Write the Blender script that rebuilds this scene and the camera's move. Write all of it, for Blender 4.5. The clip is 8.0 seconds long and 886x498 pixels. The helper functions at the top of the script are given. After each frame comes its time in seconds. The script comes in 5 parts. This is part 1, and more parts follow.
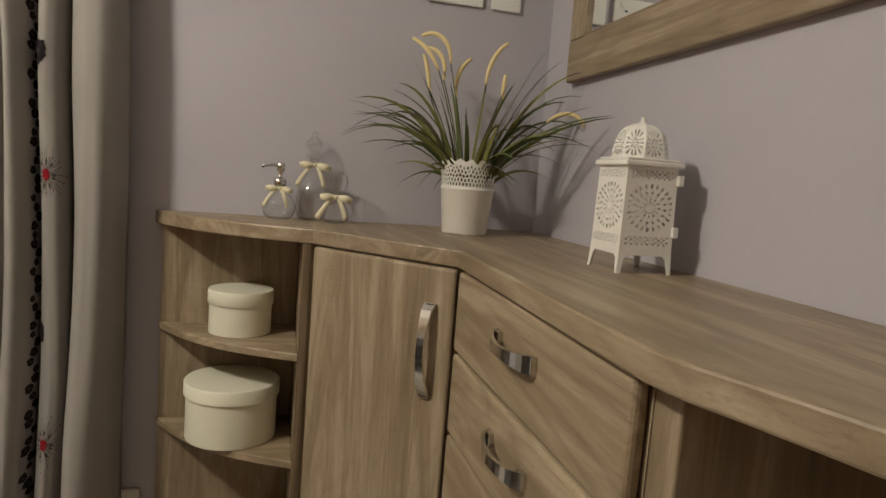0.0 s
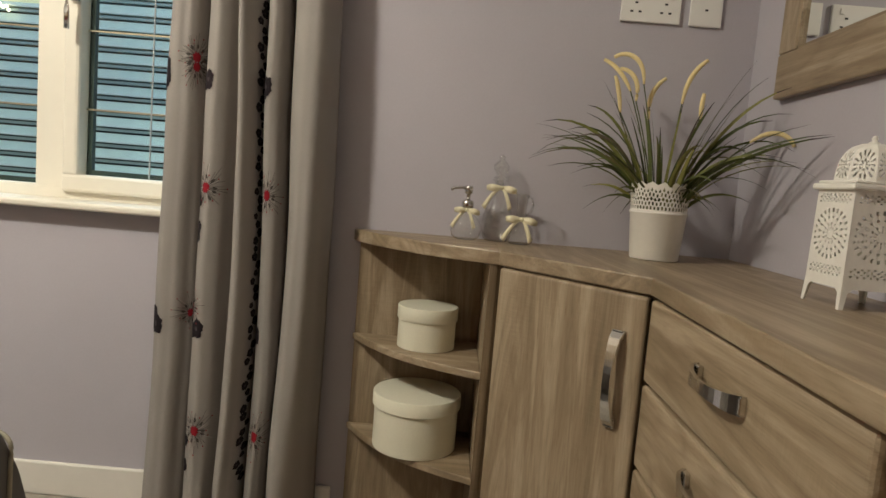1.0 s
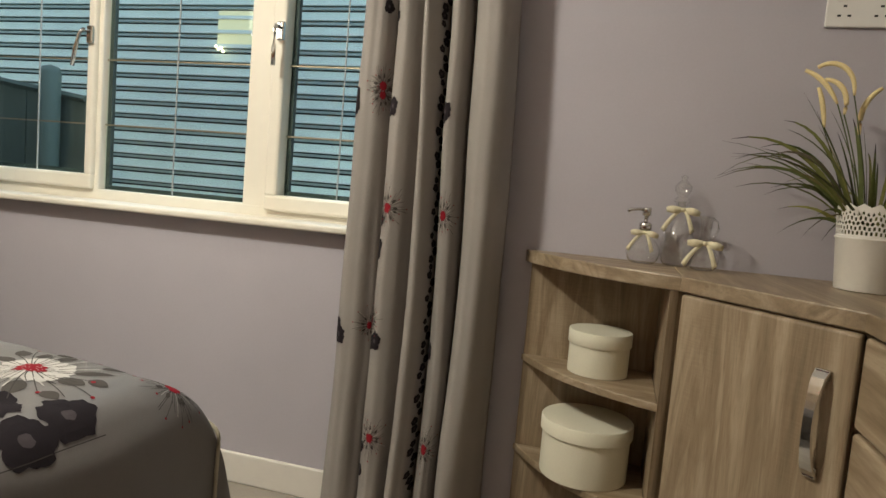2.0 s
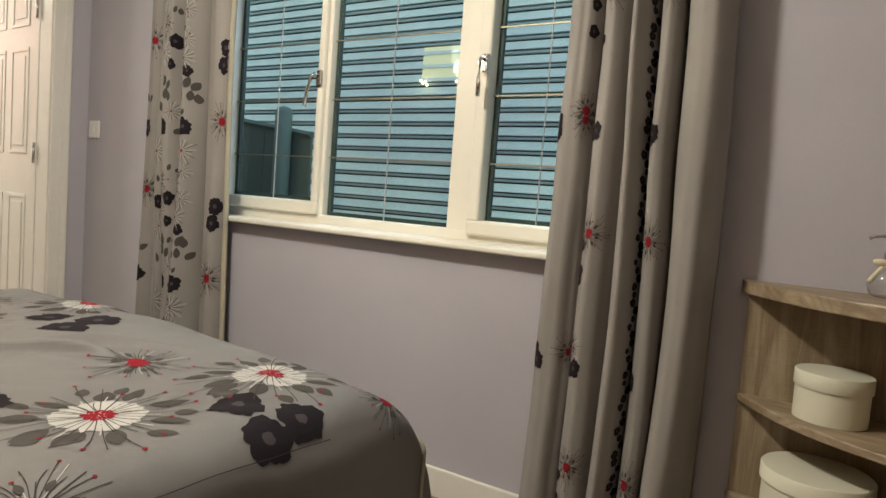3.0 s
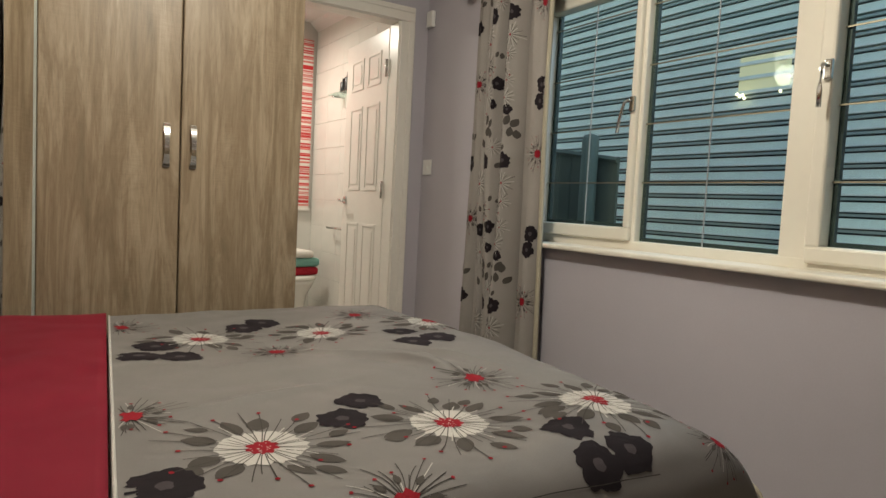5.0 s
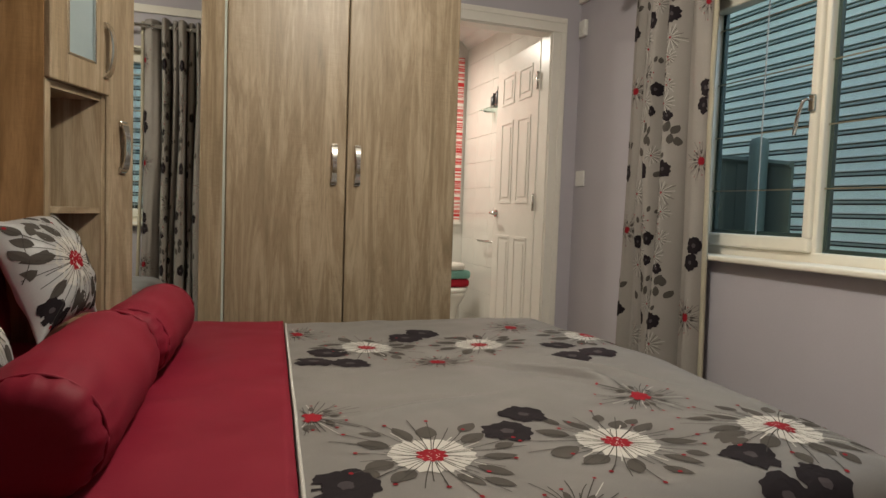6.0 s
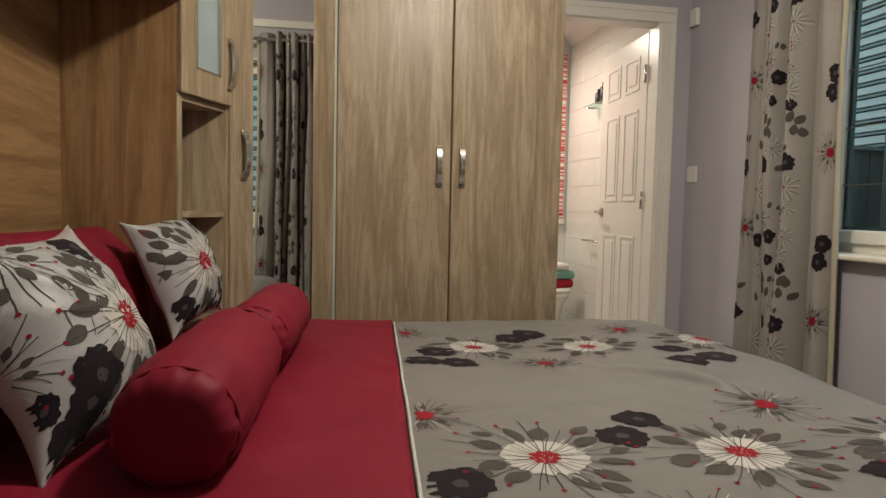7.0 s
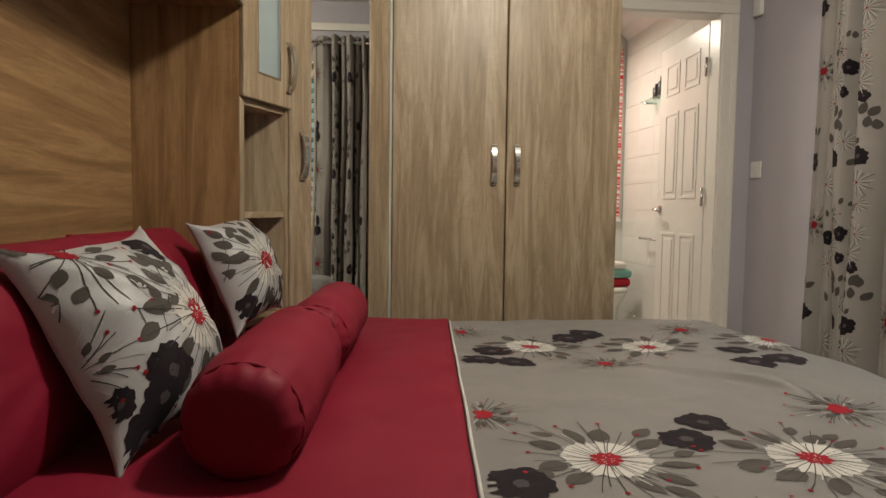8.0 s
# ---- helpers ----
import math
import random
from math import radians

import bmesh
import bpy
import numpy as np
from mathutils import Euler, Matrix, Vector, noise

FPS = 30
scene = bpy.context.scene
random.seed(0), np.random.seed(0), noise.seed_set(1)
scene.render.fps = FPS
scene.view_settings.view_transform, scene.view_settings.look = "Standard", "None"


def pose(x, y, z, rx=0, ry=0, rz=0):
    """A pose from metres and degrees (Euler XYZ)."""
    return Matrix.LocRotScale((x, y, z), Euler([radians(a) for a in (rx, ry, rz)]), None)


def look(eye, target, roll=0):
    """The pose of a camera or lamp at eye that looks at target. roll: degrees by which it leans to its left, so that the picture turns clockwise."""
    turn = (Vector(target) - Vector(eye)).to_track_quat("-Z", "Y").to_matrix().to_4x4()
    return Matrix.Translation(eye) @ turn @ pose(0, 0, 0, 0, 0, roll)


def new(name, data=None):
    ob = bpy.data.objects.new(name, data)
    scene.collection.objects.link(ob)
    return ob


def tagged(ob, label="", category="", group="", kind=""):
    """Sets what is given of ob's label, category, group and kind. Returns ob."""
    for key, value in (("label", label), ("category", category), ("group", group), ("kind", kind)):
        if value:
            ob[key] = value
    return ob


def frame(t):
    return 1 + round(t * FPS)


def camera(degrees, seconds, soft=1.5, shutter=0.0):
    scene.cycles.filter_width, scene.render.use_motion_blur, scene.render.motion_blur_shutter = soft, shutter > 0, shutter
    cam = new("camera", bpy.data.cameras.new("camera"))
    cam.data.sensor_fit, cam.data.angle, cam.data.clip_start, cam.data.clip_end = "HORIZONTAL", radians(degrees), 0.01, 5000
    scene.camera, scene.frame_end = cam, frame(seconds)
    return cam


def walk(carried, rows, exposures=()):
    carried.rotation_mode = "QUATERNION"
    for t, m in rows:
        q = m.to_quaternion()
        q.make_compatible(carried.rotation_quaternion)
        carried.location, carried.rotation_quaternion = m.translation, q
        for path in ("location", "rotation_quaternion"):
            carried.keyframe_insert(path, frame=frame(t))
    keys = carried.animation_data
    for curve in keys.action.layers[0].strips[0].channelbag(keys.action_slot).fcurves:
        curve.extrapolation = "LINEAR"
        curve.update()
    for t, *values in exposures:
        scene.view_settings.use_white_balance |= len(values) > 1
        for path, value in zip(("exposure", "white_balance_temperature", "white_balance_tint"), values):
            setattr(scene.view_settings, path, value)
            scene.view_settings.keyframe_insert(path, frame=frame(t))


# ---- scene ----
cam = camera(68.66, 8.0, soft=1.5)
ROWS = [
    (0.0, -0.027, -0.013, 0.999, -13.80, -6.25, -4.47),
    (0.5, -0.044, -0.012, 0.998, -6.29, -6.06, -4.64),
    (1.0, -0.063, -0.014, 1.001, 1.30, -5.64, -4.70),
    (2.5, -0.103, -0.024, 1.000, 23.46, -4.37, -4.74),
    (3.0, -0.116, -0.036, 1.003, 32.28, -4.31, -4.42),
    (3.5, -0.130, -0.048, 1.003, 39.75, -4.61, -4.12),
    (4.0, -0.136, -0.062, 1.004, 46.25, -4.87, -3.72),
    (5.5, -0.148, -0.111, 1.011, 64.29, -3.35, -2.52),
    (6.0, -0.156, -0.126, 1.009, 70.83, -3.31, -1.99),
    (6.5, -0.159, -0.136, 1.010, 75.80, -3.48, -1.53),
    (7.0, -0.160, -0.145, 1.009, 79.62, -3.56, -1.20),
    (7.5, -0.160, -0.152, 1.009, 82.09, -3.66, -0.99),
    (8.0, -0.161, -0.156, 1.009, 84.22, -3.73, -0.74),
]
walk(cam, [(t, pose(x, y, z, 90 + pitch, roll, yaw)) for t, x, y, z, yaw, pitch, roll in ROWS],
     exposures=[(0.0, 0.25, 6400, 10), (2.5, 0.24, 6380, 10), (4.0, -0.06, 6440, 10), (5.5, -0.26, 6480, 11), (8.0, -0.25, 6540, 12)])

# ---- world and lamps ----
world = bpy.data.worlds.new("dusk_sky")
scene.world = world
world.use_nodes = True
sky = world.node_tree.nodes.new("ShaderNodeTexSky")
sky.sky_type = "NISHITA"
sky.sun_disc = False
sky.sun_elevation, sky.sun_rotation = radians(42), radians(200)
backdrop_node = world.node_tree.nodes["Background"]
backdrop_node.inputs["Strength"].default_value = 0.15
world.node_tree.links.new(sky.outputs[0], backdrop_node.inputs["Color"])


def lamp(name, kind, place, watts, colour, size=0.1, aim=None):
    data = bpy.data.lights.new(name, kind)
    data.energy, data.color = watts, colour
    if kind == "AREA":
        data.shape, data.size = "DISK", size
    else:
        data.shadow_soft_size = size
    ob = new(name, data)
    ob.matrix_world = look(place, aim or (place[0], place[1], place[2] - 1))
    return ob


lamp("ceiling_lamp_light", "POINT", (-1.44, 0.46, 2.28), 57, (1.0, 0.93, 0.77), 0.09)
lamp("ceiling_lamp_downlight", "AREA", (-1.44, 0.46, 2.27), 12.5, (1.0, 0.93, 0.77), 0.16)
lamp("bathroom_lamp_light", "AREA", (-4.70, 1.0, 2.28), 24, (1.0, 0.92, 0.78), 0.3)

# unseen lamp standing in for the strip of sky between the two buildings
lamp("sky_strip_light", "AREA", (-1.6, 2.75, 3.0), 38, (0.55, 0.78, 1.0), 1.2, (-1.2, 0.6, 0.6))

# ---- materials ----


def nodes_of(name):
    m = bpy.data.materials.new(name)
    m.use_nodes = True
    nt = m.node_tree
    return m, nt, nt.nodes["Principled BSDF"]


def add(nt, kind, **inputs):
    n = nt.nodes.new(kind)
    for key, value in inputs.items():
        n.inputs[key.replace("_", " ")].default_value = value
    return n


def ramp(nt, source, stops):
    n = nt.nodes.new("ShaderNodeValToRGB")
    el = n.color_ramp.elements
    while len(el) < len(stops):
        el.new(0.5)
    for e, (at, col) in zip(el, stops):
        e.position, e.color = at, (*col, 1)
    nt.links.new(source, n.inputs["Fac"])
    return n


def coords(nt, scale=(1, 1, 1), turn=(0, 0, 0)):
    tc = nt.nodes.new("ShaderNodeTexCoord")
    mp = nt.nodes.new("ShaderNodeMapping")
    mp.inputs["Scale"].default_value = scale
    mp.inputs["Rotation"].default_value = turn
    nt.links.new(tc.outputs["Object"], mp.inputs["Vector"])
    return mp.outputs["Vector"]


def noisy(nt, vec, scale, detail=4.0, rough=0.55, distortion=0.0):
    n = add(nt, "ShaderNodeTexNoise", Scale=scale, Detail=detail, Roughness=rough, Distortion=distortion)
    nt.links.new(vec, n.inputs["Vector"])
    return n.outputs["Fac"]


def relief(nt, b, height, strength, distance=0.002):
    n = add(nt, "ShaderNodeBump", Strength=strength, Distance=distance)
    nt.links.new(height, n.inputs["Height"])
    nt.links.new(n.outputs["Normal"], b.inputs["Normal"])


def mixed(nt, fac, a, b, how="MIX"):
    n = nt.nodes.new("ShaderNodeMix")
    n.data_type, n.blend_type = "RGBA", how
    for sock, val in ((n.inputs["Factor"], fac), (n.inputs["A"], a), (n.inputs["B"], b)):
        if isinstance(val, (int, float)):
            sock.default_value = val
        elif isinstance(val, tuple):
            sock.default_value = (*val, 1)
        else:
            nt.links.new(val, sock)
    return n.outputs["Result"]


def plain(name, colour, rough=0.5, metal=0.0, grain=60.0, vary=0.08, bump=0.1, coat=0.0, sheen=0.0):
    """A surface with a cloudy variation and a fine grain."""
    m, nt, b = nodes_of(name)
    v = coords(nt)
    big, fine = noisy(nt, v, 2.3, 3), noisy(nt, v, grain, 3)
    lo = tuple(c * (1 - vary) for c in colour)
    hi = tuple(min(1, c * (1 + vary)) for c in colour)
    r = ramp(nt, big, [(0.3, lo), (0.7, hi)])
    r2 = ramp(nt, fine, [(0.3, (1 - vary,) * 3), (0.7, (1, 1, 1))])
    nt.links.new(mixed(nt, 1.0, r.outputs["Color"], r2.outputs["Color"], "MULTIPLY"), b.inputs["Base Color"])
    b.inputs["Roughness"].default_value, b.inputs["Metallic"].default_value = rough, metal
    b.inputs["Coat Weight"].default_value = coat
    b.inputs["Sheen Weight"].default_value = sheen
    if bump:
        relief(nt, b, fine, bump)
    return m


def oak(name, along, dark, mid, light, rough=0.42, figure=1.0, cathedral=0.5):
    """Pale brushed oak veneer with its grain along x, y or z."""
    m, nt, b = nodes_of(name)
    k = "xyz".index(along)
    long = [9.0, 9.0, 9.0]
    long[k] = 0.75
    fine = [85.0, 85.0, 85.0]
    fine[k] = 7.0
    pores = [380.0, 380.0, 380.0]
    pores[k] = 26.0
    info = nt.nodes.new("ShaderNodeObjectInfo")
    tc = nt.nodes.new("ShaderNodeTexCoord")
    shift = nt.nodes.new("ShaderNodeVectorMath")
    shift.operation = "SCALE"
    shift.inputs[0].default_value = (3.1, 2.3, 4.7)
    nt.links.new(info.outputs["Random"], shift.inputs["Scale"])
    moved = nt.nodes.new("ShaderNodeVectorMath")
    moved.operation = "ADD"
    nt.links.new(tc.outputs["Object"], moved.inputs[0])
    nt.links.new(shift.outputs[0], moved.inputs[1])

    def stretched(sc):
        mp = nt.nodes.new("ShaderNodeMapping")
        mp.inputs["Scale"].default_value = sc
        nt.links.new(moved.outputs[0], mp.inputs["Vector"])
        return mp.outputs["Vector"]
    broad = noisy(nt, stretched(long), 1.3 * figure, 5, 0.62, 1.8)
    hair = noisy(nt, stretched(fine), 1.0, 4, 0.65, 0.6)
    pore = noisy(nt, stretched(pores), 1.0, 2, 0.5)
    r = ramp(nt, broad, [(0.28, dark), (0.48, mid), (0.62, light), (0.78, mid)])
    h = ramp(nt, hair, [(0.30, (0.62, 0.58, 0.54)), (0.55, (1, 1, 1)), (0.72, (1.0, 1.0, 1.0))])
    p = ramp(nt, pore, [(0.30, (0.80, 0.77, 0.73)), (0.46, (1, 1, 1))])
    c = mixed(nt, 0.38, r.outputs["Color"], h.outputs["Color"], "MULTIPLY")
    c = mixed(nt, 0.6, c, p.outputs["Color"], "MULTIPLY")
    # cathedral figure: level lines of a long field
    arch = [4.2, 4.2, 4.2]
    arch[k] = 0.85
    field = noisy(nt, stretched(arch), 1.0 * figure, 2, 0.45, 0.7)
    times = nt.nodes.new("ShaderNodeMath")
    times.operation = "MULTIPLY"
    times.inputs[1].default_value = 30.0
    nt.links.new(field, times.inputs[0])
    wave = nt.nodes.new("ShaderNodeMath")
    wave.operation = "PINGPONG"
    wave.inputs[1].default_value = 1.0
    nt.links.new(times.outputs[0], wave.inputs[0])
    arcs = ramp(nt, wave.outputs[0], [(0.0, (0.76, 0.73, 0.69)), (0.40, (1, 1, 1)), (1.0, (1.12, 1.12, 1.12))])
    c = mixed(nt, cathedral, c, arcs.outputs["Color"], "MULTIPLY")
    # short saw marks across the grain, in patches
    saw = [26.0, 26.0, 26.0]
    saw[k] = 330.0
    marks = ramp(nt, noisy(nt, stretched(saw), 1.0, 2, 0.5), [(0.40, (0.84, 0.82, 0.79)), (0.55, (1.0, 1.0, 1.0)), (0.68, (1.10, 1.10, 1.09))])
    patch = ramp(nt, noisy(nt, stretched([7.0 if i != k else 2.2 for i in range(3)]), 1.0, 3), [(0.42, (0, 0, 0)), (0.62, (1, 1, 1))])
    c = mixed(nt, patch.outputs["Color"], c, mixed(nt, 0.38, c, marks.outputs["Color"], "MULTIPLY"))
    nt.links.new(c, b.inputs["Base Color"])
    b.inputs["Roughness"].default_value = rough
    relief(nt, b, hair, 0.12, 0.001)
    return m


OAK = ((0.196, 0.146, 0.091), (0.278, 0.211, 0.136), (0.385, 0.308, 0.216))
OAK_Z = oak("oak_upright", "z", *OAK, figure=1.2, cathedral=0.26)
OAK_Y = oak("oak_along_y", "y", *OAK)
OAK_X = oak("oak_along_x", "x", *OAK, cathedral=0.7)
HONEY = ((0.150, 0.082, 0.034), (0.235, 0.136, 0.060), (0.325, 0.200, 0.096))
HONEY_X = oak("honey_oak_level", "x", *HONEY, rough=0.38, figure=1.3, cathedral=0.3)
HONEY_Z = oak("honey_oak_upright", "z", *HONEY, rough=0.38, cathedral=0.25)
WALL = plain("lilac_paint", (0.452, 0.430, 0.474), 0.75, grain=160, vary=0.03, bump=0.06)
WHITE = plain("white_gloss_paint", (0.78, 0.75, 0.69), 0.3, grain=40, vary=0.03, bump=0.03)
CEIL = plain("ceiling_paint", (0.78, 0.77, 0.74), 0.85, grain=120, vary=0.03)
UPVC = plain("cream_upvc", (0.80, 0.76, 0.66), 0.28, grain=30, vary=0.02, bump=0.02)
CARPET = plain("beige_carpet", (0.36, 0.32, 0.27), 0.95, grain=240, vary=0.25, bump=0.7, sheen=0.3)
CHROME = plain("brushed_chrome", (0.70, 0.69, 0.67), 0.14, 1.0, grain=90, vary=0.04, bump=0.0)
BAR = plain("pale_glazing_bar", (0.40, 0.43, 0.42), 0.6, vary=0.05, bump=0.0)
SPACER = plain("dark_spacer", (0.05, 0.06, 0.058), 0.5, vary=0.08, bump=0.0)
BRASS = plain("dull_brass", (0.40, 0.36, 0.26), 0.55, 1.0, vary=0.08, bump=0.0)
CREAM_CARD = plain("cream_card", (0.72, 0.70, 0.57), 0.6, grain=200, vary=0.04, bump=0.12)
WHITE_METAL = plain("white_enamel", (0.80, 0.78, 0.72), 0.38, grain=80, vary=0.03, bump=0.03)
PLASTIC = plain("white_plastic", (0.78, 0.77, 0.74), 0.35, grain=40, vary=0.02, bump=0.0)
BLACK = plain("black_plastic", (0.02, 0.02, 0.022), 0.4, vary=0.1, bump=0.0)
TILE = plain("white_glazed_tile", (0.74, 0.725, 0.67), 0.12, grain=6, vary=0.03, bump=0.0)
PORCELAIN = plain("porcelain", (0.80, 0.78, 0.72), 0.1, grain=10, vary=0.01, bump=0.0)


def cloth(name, colour, vary=0.06, rough=0.85, weave=900.0, sheen=0.0):
    m, nt, b = nodes_of(name)
    v = coords(nt)
    big, fine = noisy(nt, v, 3.5, 4), noisy(nt, v, weave, 2)
    r = ramp(nt, big, [(0.3, tuple(c * (1 - vary) for c in colour)), (0.7, tuple(min(1, c * (1 + vary)) for c in colour))])
    r2 = ramp(nt, fine, [(0.35, (0.86, 0.86, 0.86)), (0.65, (1, 1, 1))])
    nt.links.new(mixed(nt, 1.0, r.outputs["Color"], r2.outputs["Color"], "MULTIPLY"), b.inputs["Base Color"])
    b.inputs["Roughness"].default_value, b.inputs["Sheen Weight"].default_value = rough, sheen
    b.inputs["Specular IOR Level"].default_value = 0.18
    relief(nt, b, fine, 0.25, 0.0006)
    return m


BEIGE = cloth("stone_cotton", (0.183, 0.173, 0.167), rough=0.50)
BEIGE.node_tree.nodes["Principled BSDF"].inputs["Specular IOR Level"].default_value = 0.20
CURTAIN = cloth("stone_curtain_cotton", (0.306, 0.281, 0.263))
LINING = cloth("curtain_lining", (0.44, 0.40, 0.31))
RED = cloth("crimson_cotton", (0.188, 0.0075, 0.023), rough=0.58, sheen=0.0)
PRINT_WHITE = cloth("white_print", (0.50, 0.48, 0.45), 0.02)
PRINT_RED = cloth("red_print", (0.24, 0.009, 0.018), 0.1)
PRINT_GREY = cloth("grey_leaf_print", (0.070, 0.062, 0.056), 0.1)
PRINT_DARK = cloth("aubergine_print_and_slit_shade", (0.014, 0.010, 0.013), 0.25)
PRINT_LINE = cloth("charcoal_print_and_crease_line", (0.050, 0.044, 0.040), 0.1)
TEAL_TOWEL = cloth("teal_towelling", (0.22, 0.45, 0.39), weave=300)
WHITE_TOWEL = cloth("white_towelling", (0.78, 0.75, 0.68), weave=300)
RIBBON = cloth("cream_satin_ribbon", (0.76, 0.70, 0.50), rough=0.35)

MIRROR, _nt, _b = nodes_of("mirror_silver")
_b.inputs["Base Color"].default_value = (0.86, 0.88, 0.86, 1)
_b.inputs["Metallic"].default_value, _b.inputs["Roughness"].default_value = 1.0, 0.015


def clear_glass(name, tint, gloss=1.0):
    """Thin clear glass: light goes straight through, and a Fresnel share is mirrored."""
    m = bpy.data.materials.new(name)
    m.use_nodes = True
    nt = m.node_tree
    nt.nodes.clear()
    out = nt.nodes.new("ShaderNodeOutputMaterial")
    clear = nt.nodes.new("ShaderNodeBsdfTransparent")
    clear.inputs["Color"].default_value = (*tint, 1)
    shine = add(nt, "ShaderNodeBsdfGlossy", Roughness=0.02)
    face = add(nt, "ShaderNodeLayerWeight", Blend=0.5)
    power = nt.nodes.new("ShaderNodeMath")
    power.operation, power.inputs[1].default_value = "POWER", 4.0
    nt.links.new(face.outputs["Facing"], power.inputs[0])
    fres = nt.nodes.new("ShaderNodeMath")
    fres.operation, fres.inputs[1].default_value, fres.inputs[2].default_value = "MULTIPLY_ADD", 0.55 * gloss, 0.035 * gloss
    nt.links.new(power.outputs[0], fres.inputs[0])
    mix = nt.nodes.new("ShaderNodeMixShader")
    nt.links.new(fres.outputs[0], mix.inputs[0])
    nt.links.new(clear.outputs[0], mix.inputs[1])
    nt.links.new(shine.outputs[0], mix.inputs[2])
    nt.links.new(mix.outputs[0], out.inputs["Surface"])
    return m


PANE = clear_glass("window_glass", (0.86, 0.96, 0.93))
FROST = plain("frosted_glass", (0.30, 0.37, 0.39), 0.2, grain=12, vary=0.06, bump=0.0)
BOTTLE = clear_glass("bottle_glass", (0.965, 0.965, 0.955), 3.4)


def glow(name, colour, strength):
    m, nt, b = nodes_of(name)
    b.inputs["Base Color"].default_value = (*colour, 1)
    b.inputs["Emission Color"].default_value = (*colour, 1)
    b.inputs["Emission Strength"].default_value = strength
    return m


# ---- building helpers ----


def mesh_of(bm, material, smooth=False):
    me = bpy.data.meshes.new("mesh")
    bm.to_mesh(me)
    bm.free()
    for m in material if isinstance(material, (list, tuple)) else (material,):
        me.materials.append(m)
    if smooth:
        for p in me.polygons:
            p.use_smooth = True
    return me


def part(name, bm, material, parent=None, label="", smooth=False):
    ob = new(name, mesh_of(bm, material, smooth))
    if parent:
        ob.parent = parent
    return tagged(ob, label)


def thing(name, label, category, place=(0, 0, 0), turn=0.0, group="", kind=""):
    ob = new(name)
    ob.matrix_world = pose(*place, 0, 0, turn)
    return tagged(ob, label, category, group, kind)


def structure(name, bm, material, label, category, smooth=False):
    return tagged(part(name, bm, material, None, label, smooth), label, category, "", "structure")


def box(bm, x0, x1, y0, y1, z0, z1, bevel=0.0, seg=2):
    r = bmesh.ops.create_cube(bm, size=1)
    vs = r["verts"]
    for v in vs:
        v.co = Vector((x0 + (v.co.x + 0.5) * (x1 - x0), y0 + (v.co.y + 0.5) * (y1 - y0), z0 + (v.co.z + 0.5) * (z1 - z0)))
    if bevel:
        es = {e for v in vs for e in v.link_edges}
        bmesh.ops.bevel(bm, geom=list(es), offset=bevel, segments=seg, profile=0.5, affect="EDGES", clamp_overlap=True)
    return bm


def boxed(*a, **k):
    return box(bmesh.new(), *a, **k)


def prism(outline, z0, z1, bevel=0.0, seg=2):
    """An upright prism over an outline of (x, y)."""
    bm = bmesh.new()
    low = [bm.verts.new((x, y, z0)) for x, y in outline]
    high = [bm.verts.new((x, y, z1)) for x, y in outline]
    n = len(outline)
    bm.faces.new(high)
    bm.faces.new(low[::-1])
    for i in range(n):
        bm.faces.new((low[i], low[(i + 1) % n], high[(i + 1) % n], high[i]))
    bmesh.ops.recalc_face_normals(bm, faces=bm.faces)
    if bevel:
        es = [e for e in bm.edges if abs(e.verts[0].co.z - e.verts[1].co.z) < 1e-6]
        bmesh.ops.bevel(bm, geom=es, offset=bevel, segments=seg, profile=0.5, affect="EDGES", clamp_overlap=True)
    return bm


def lathe(profile, n=32, bm=None, centre=(0, 0)):
    """A turned body from (radius, height) pairs."""
    bm = bm or bmesh.new()
    rings = []
    for r, z in profile:
        if r < 1e-5:
            rings.append([bm.verts.new((centre[0], centre[1], z))])
        else:
            rings.append([bm.verts.new((centre[0] + r * math.cos(2 * math.pi * i / n), centre[1] + r * math.sin(2 * math.pi * i / n), z)) for i in range(n)])
    for a, b in zip(rings, rings[1:]):
        for i in range(n):
            j = (i + 1) % n
            if len(a) == 1 and len(b) == 1:
                continue
            if len(a) == 1:
                bm.faces.new((a[0], b[j], b[i]))
            elif len(b) == 1:
                bm.faces.new((a[i], a[j], b[0]))
            else:
                bm.faces.new((a[i], a[j], b[j], b[i]))
    bmesh.ops.recalc_face_normals(bm, faces=bm.faces)
    return bm


def tube(points, radius, n=8, bm=None, taper=None, flat=1.0):
    """A swept tube through points; taper gives a radius factor for 0..1."""
    bm = bm or bmesh.new()
    pts = [Vector(p) for p in points]
    rings = []
    for i, p in enumerate(pts):
        d = (pts[min(i + 1, len(pts) - 1)] - pts[max(i - 1, 0)]).normalized()
        side = d.cross(Vector((0, 0, 1)))
        side = side.normalized() if side.length > 1e-3 else Vector((1, 0, 0))
        up = side.cross(d)
        r = radius * (taper(i / (len(pts) - 1)) if taper else 1)
        rings.append([bm.verts.new(p + side * (r * math.cos(2 * math.pi * k / n)) + up * (r * flat * math.sin(2 * math.pi * k / n))) for k in range(n)])
    for a, b in zip(rings, rings[1:]):
        for k in range(n):
            bm.faces.new((a[k], a[(k + 1) % n], b[(k + 1) % n], b[k]))
    bm.faces.new(rings[0][::-1])
    bm.faces.new(rings[-1])
    bmesh.ops.recalc_face_normals(bm, faces=bm.faces)
    return bm


def moved(bm, m):
    bmesh.ops.transform(bm, matrix=m, verts=bm.verts)
    return bm

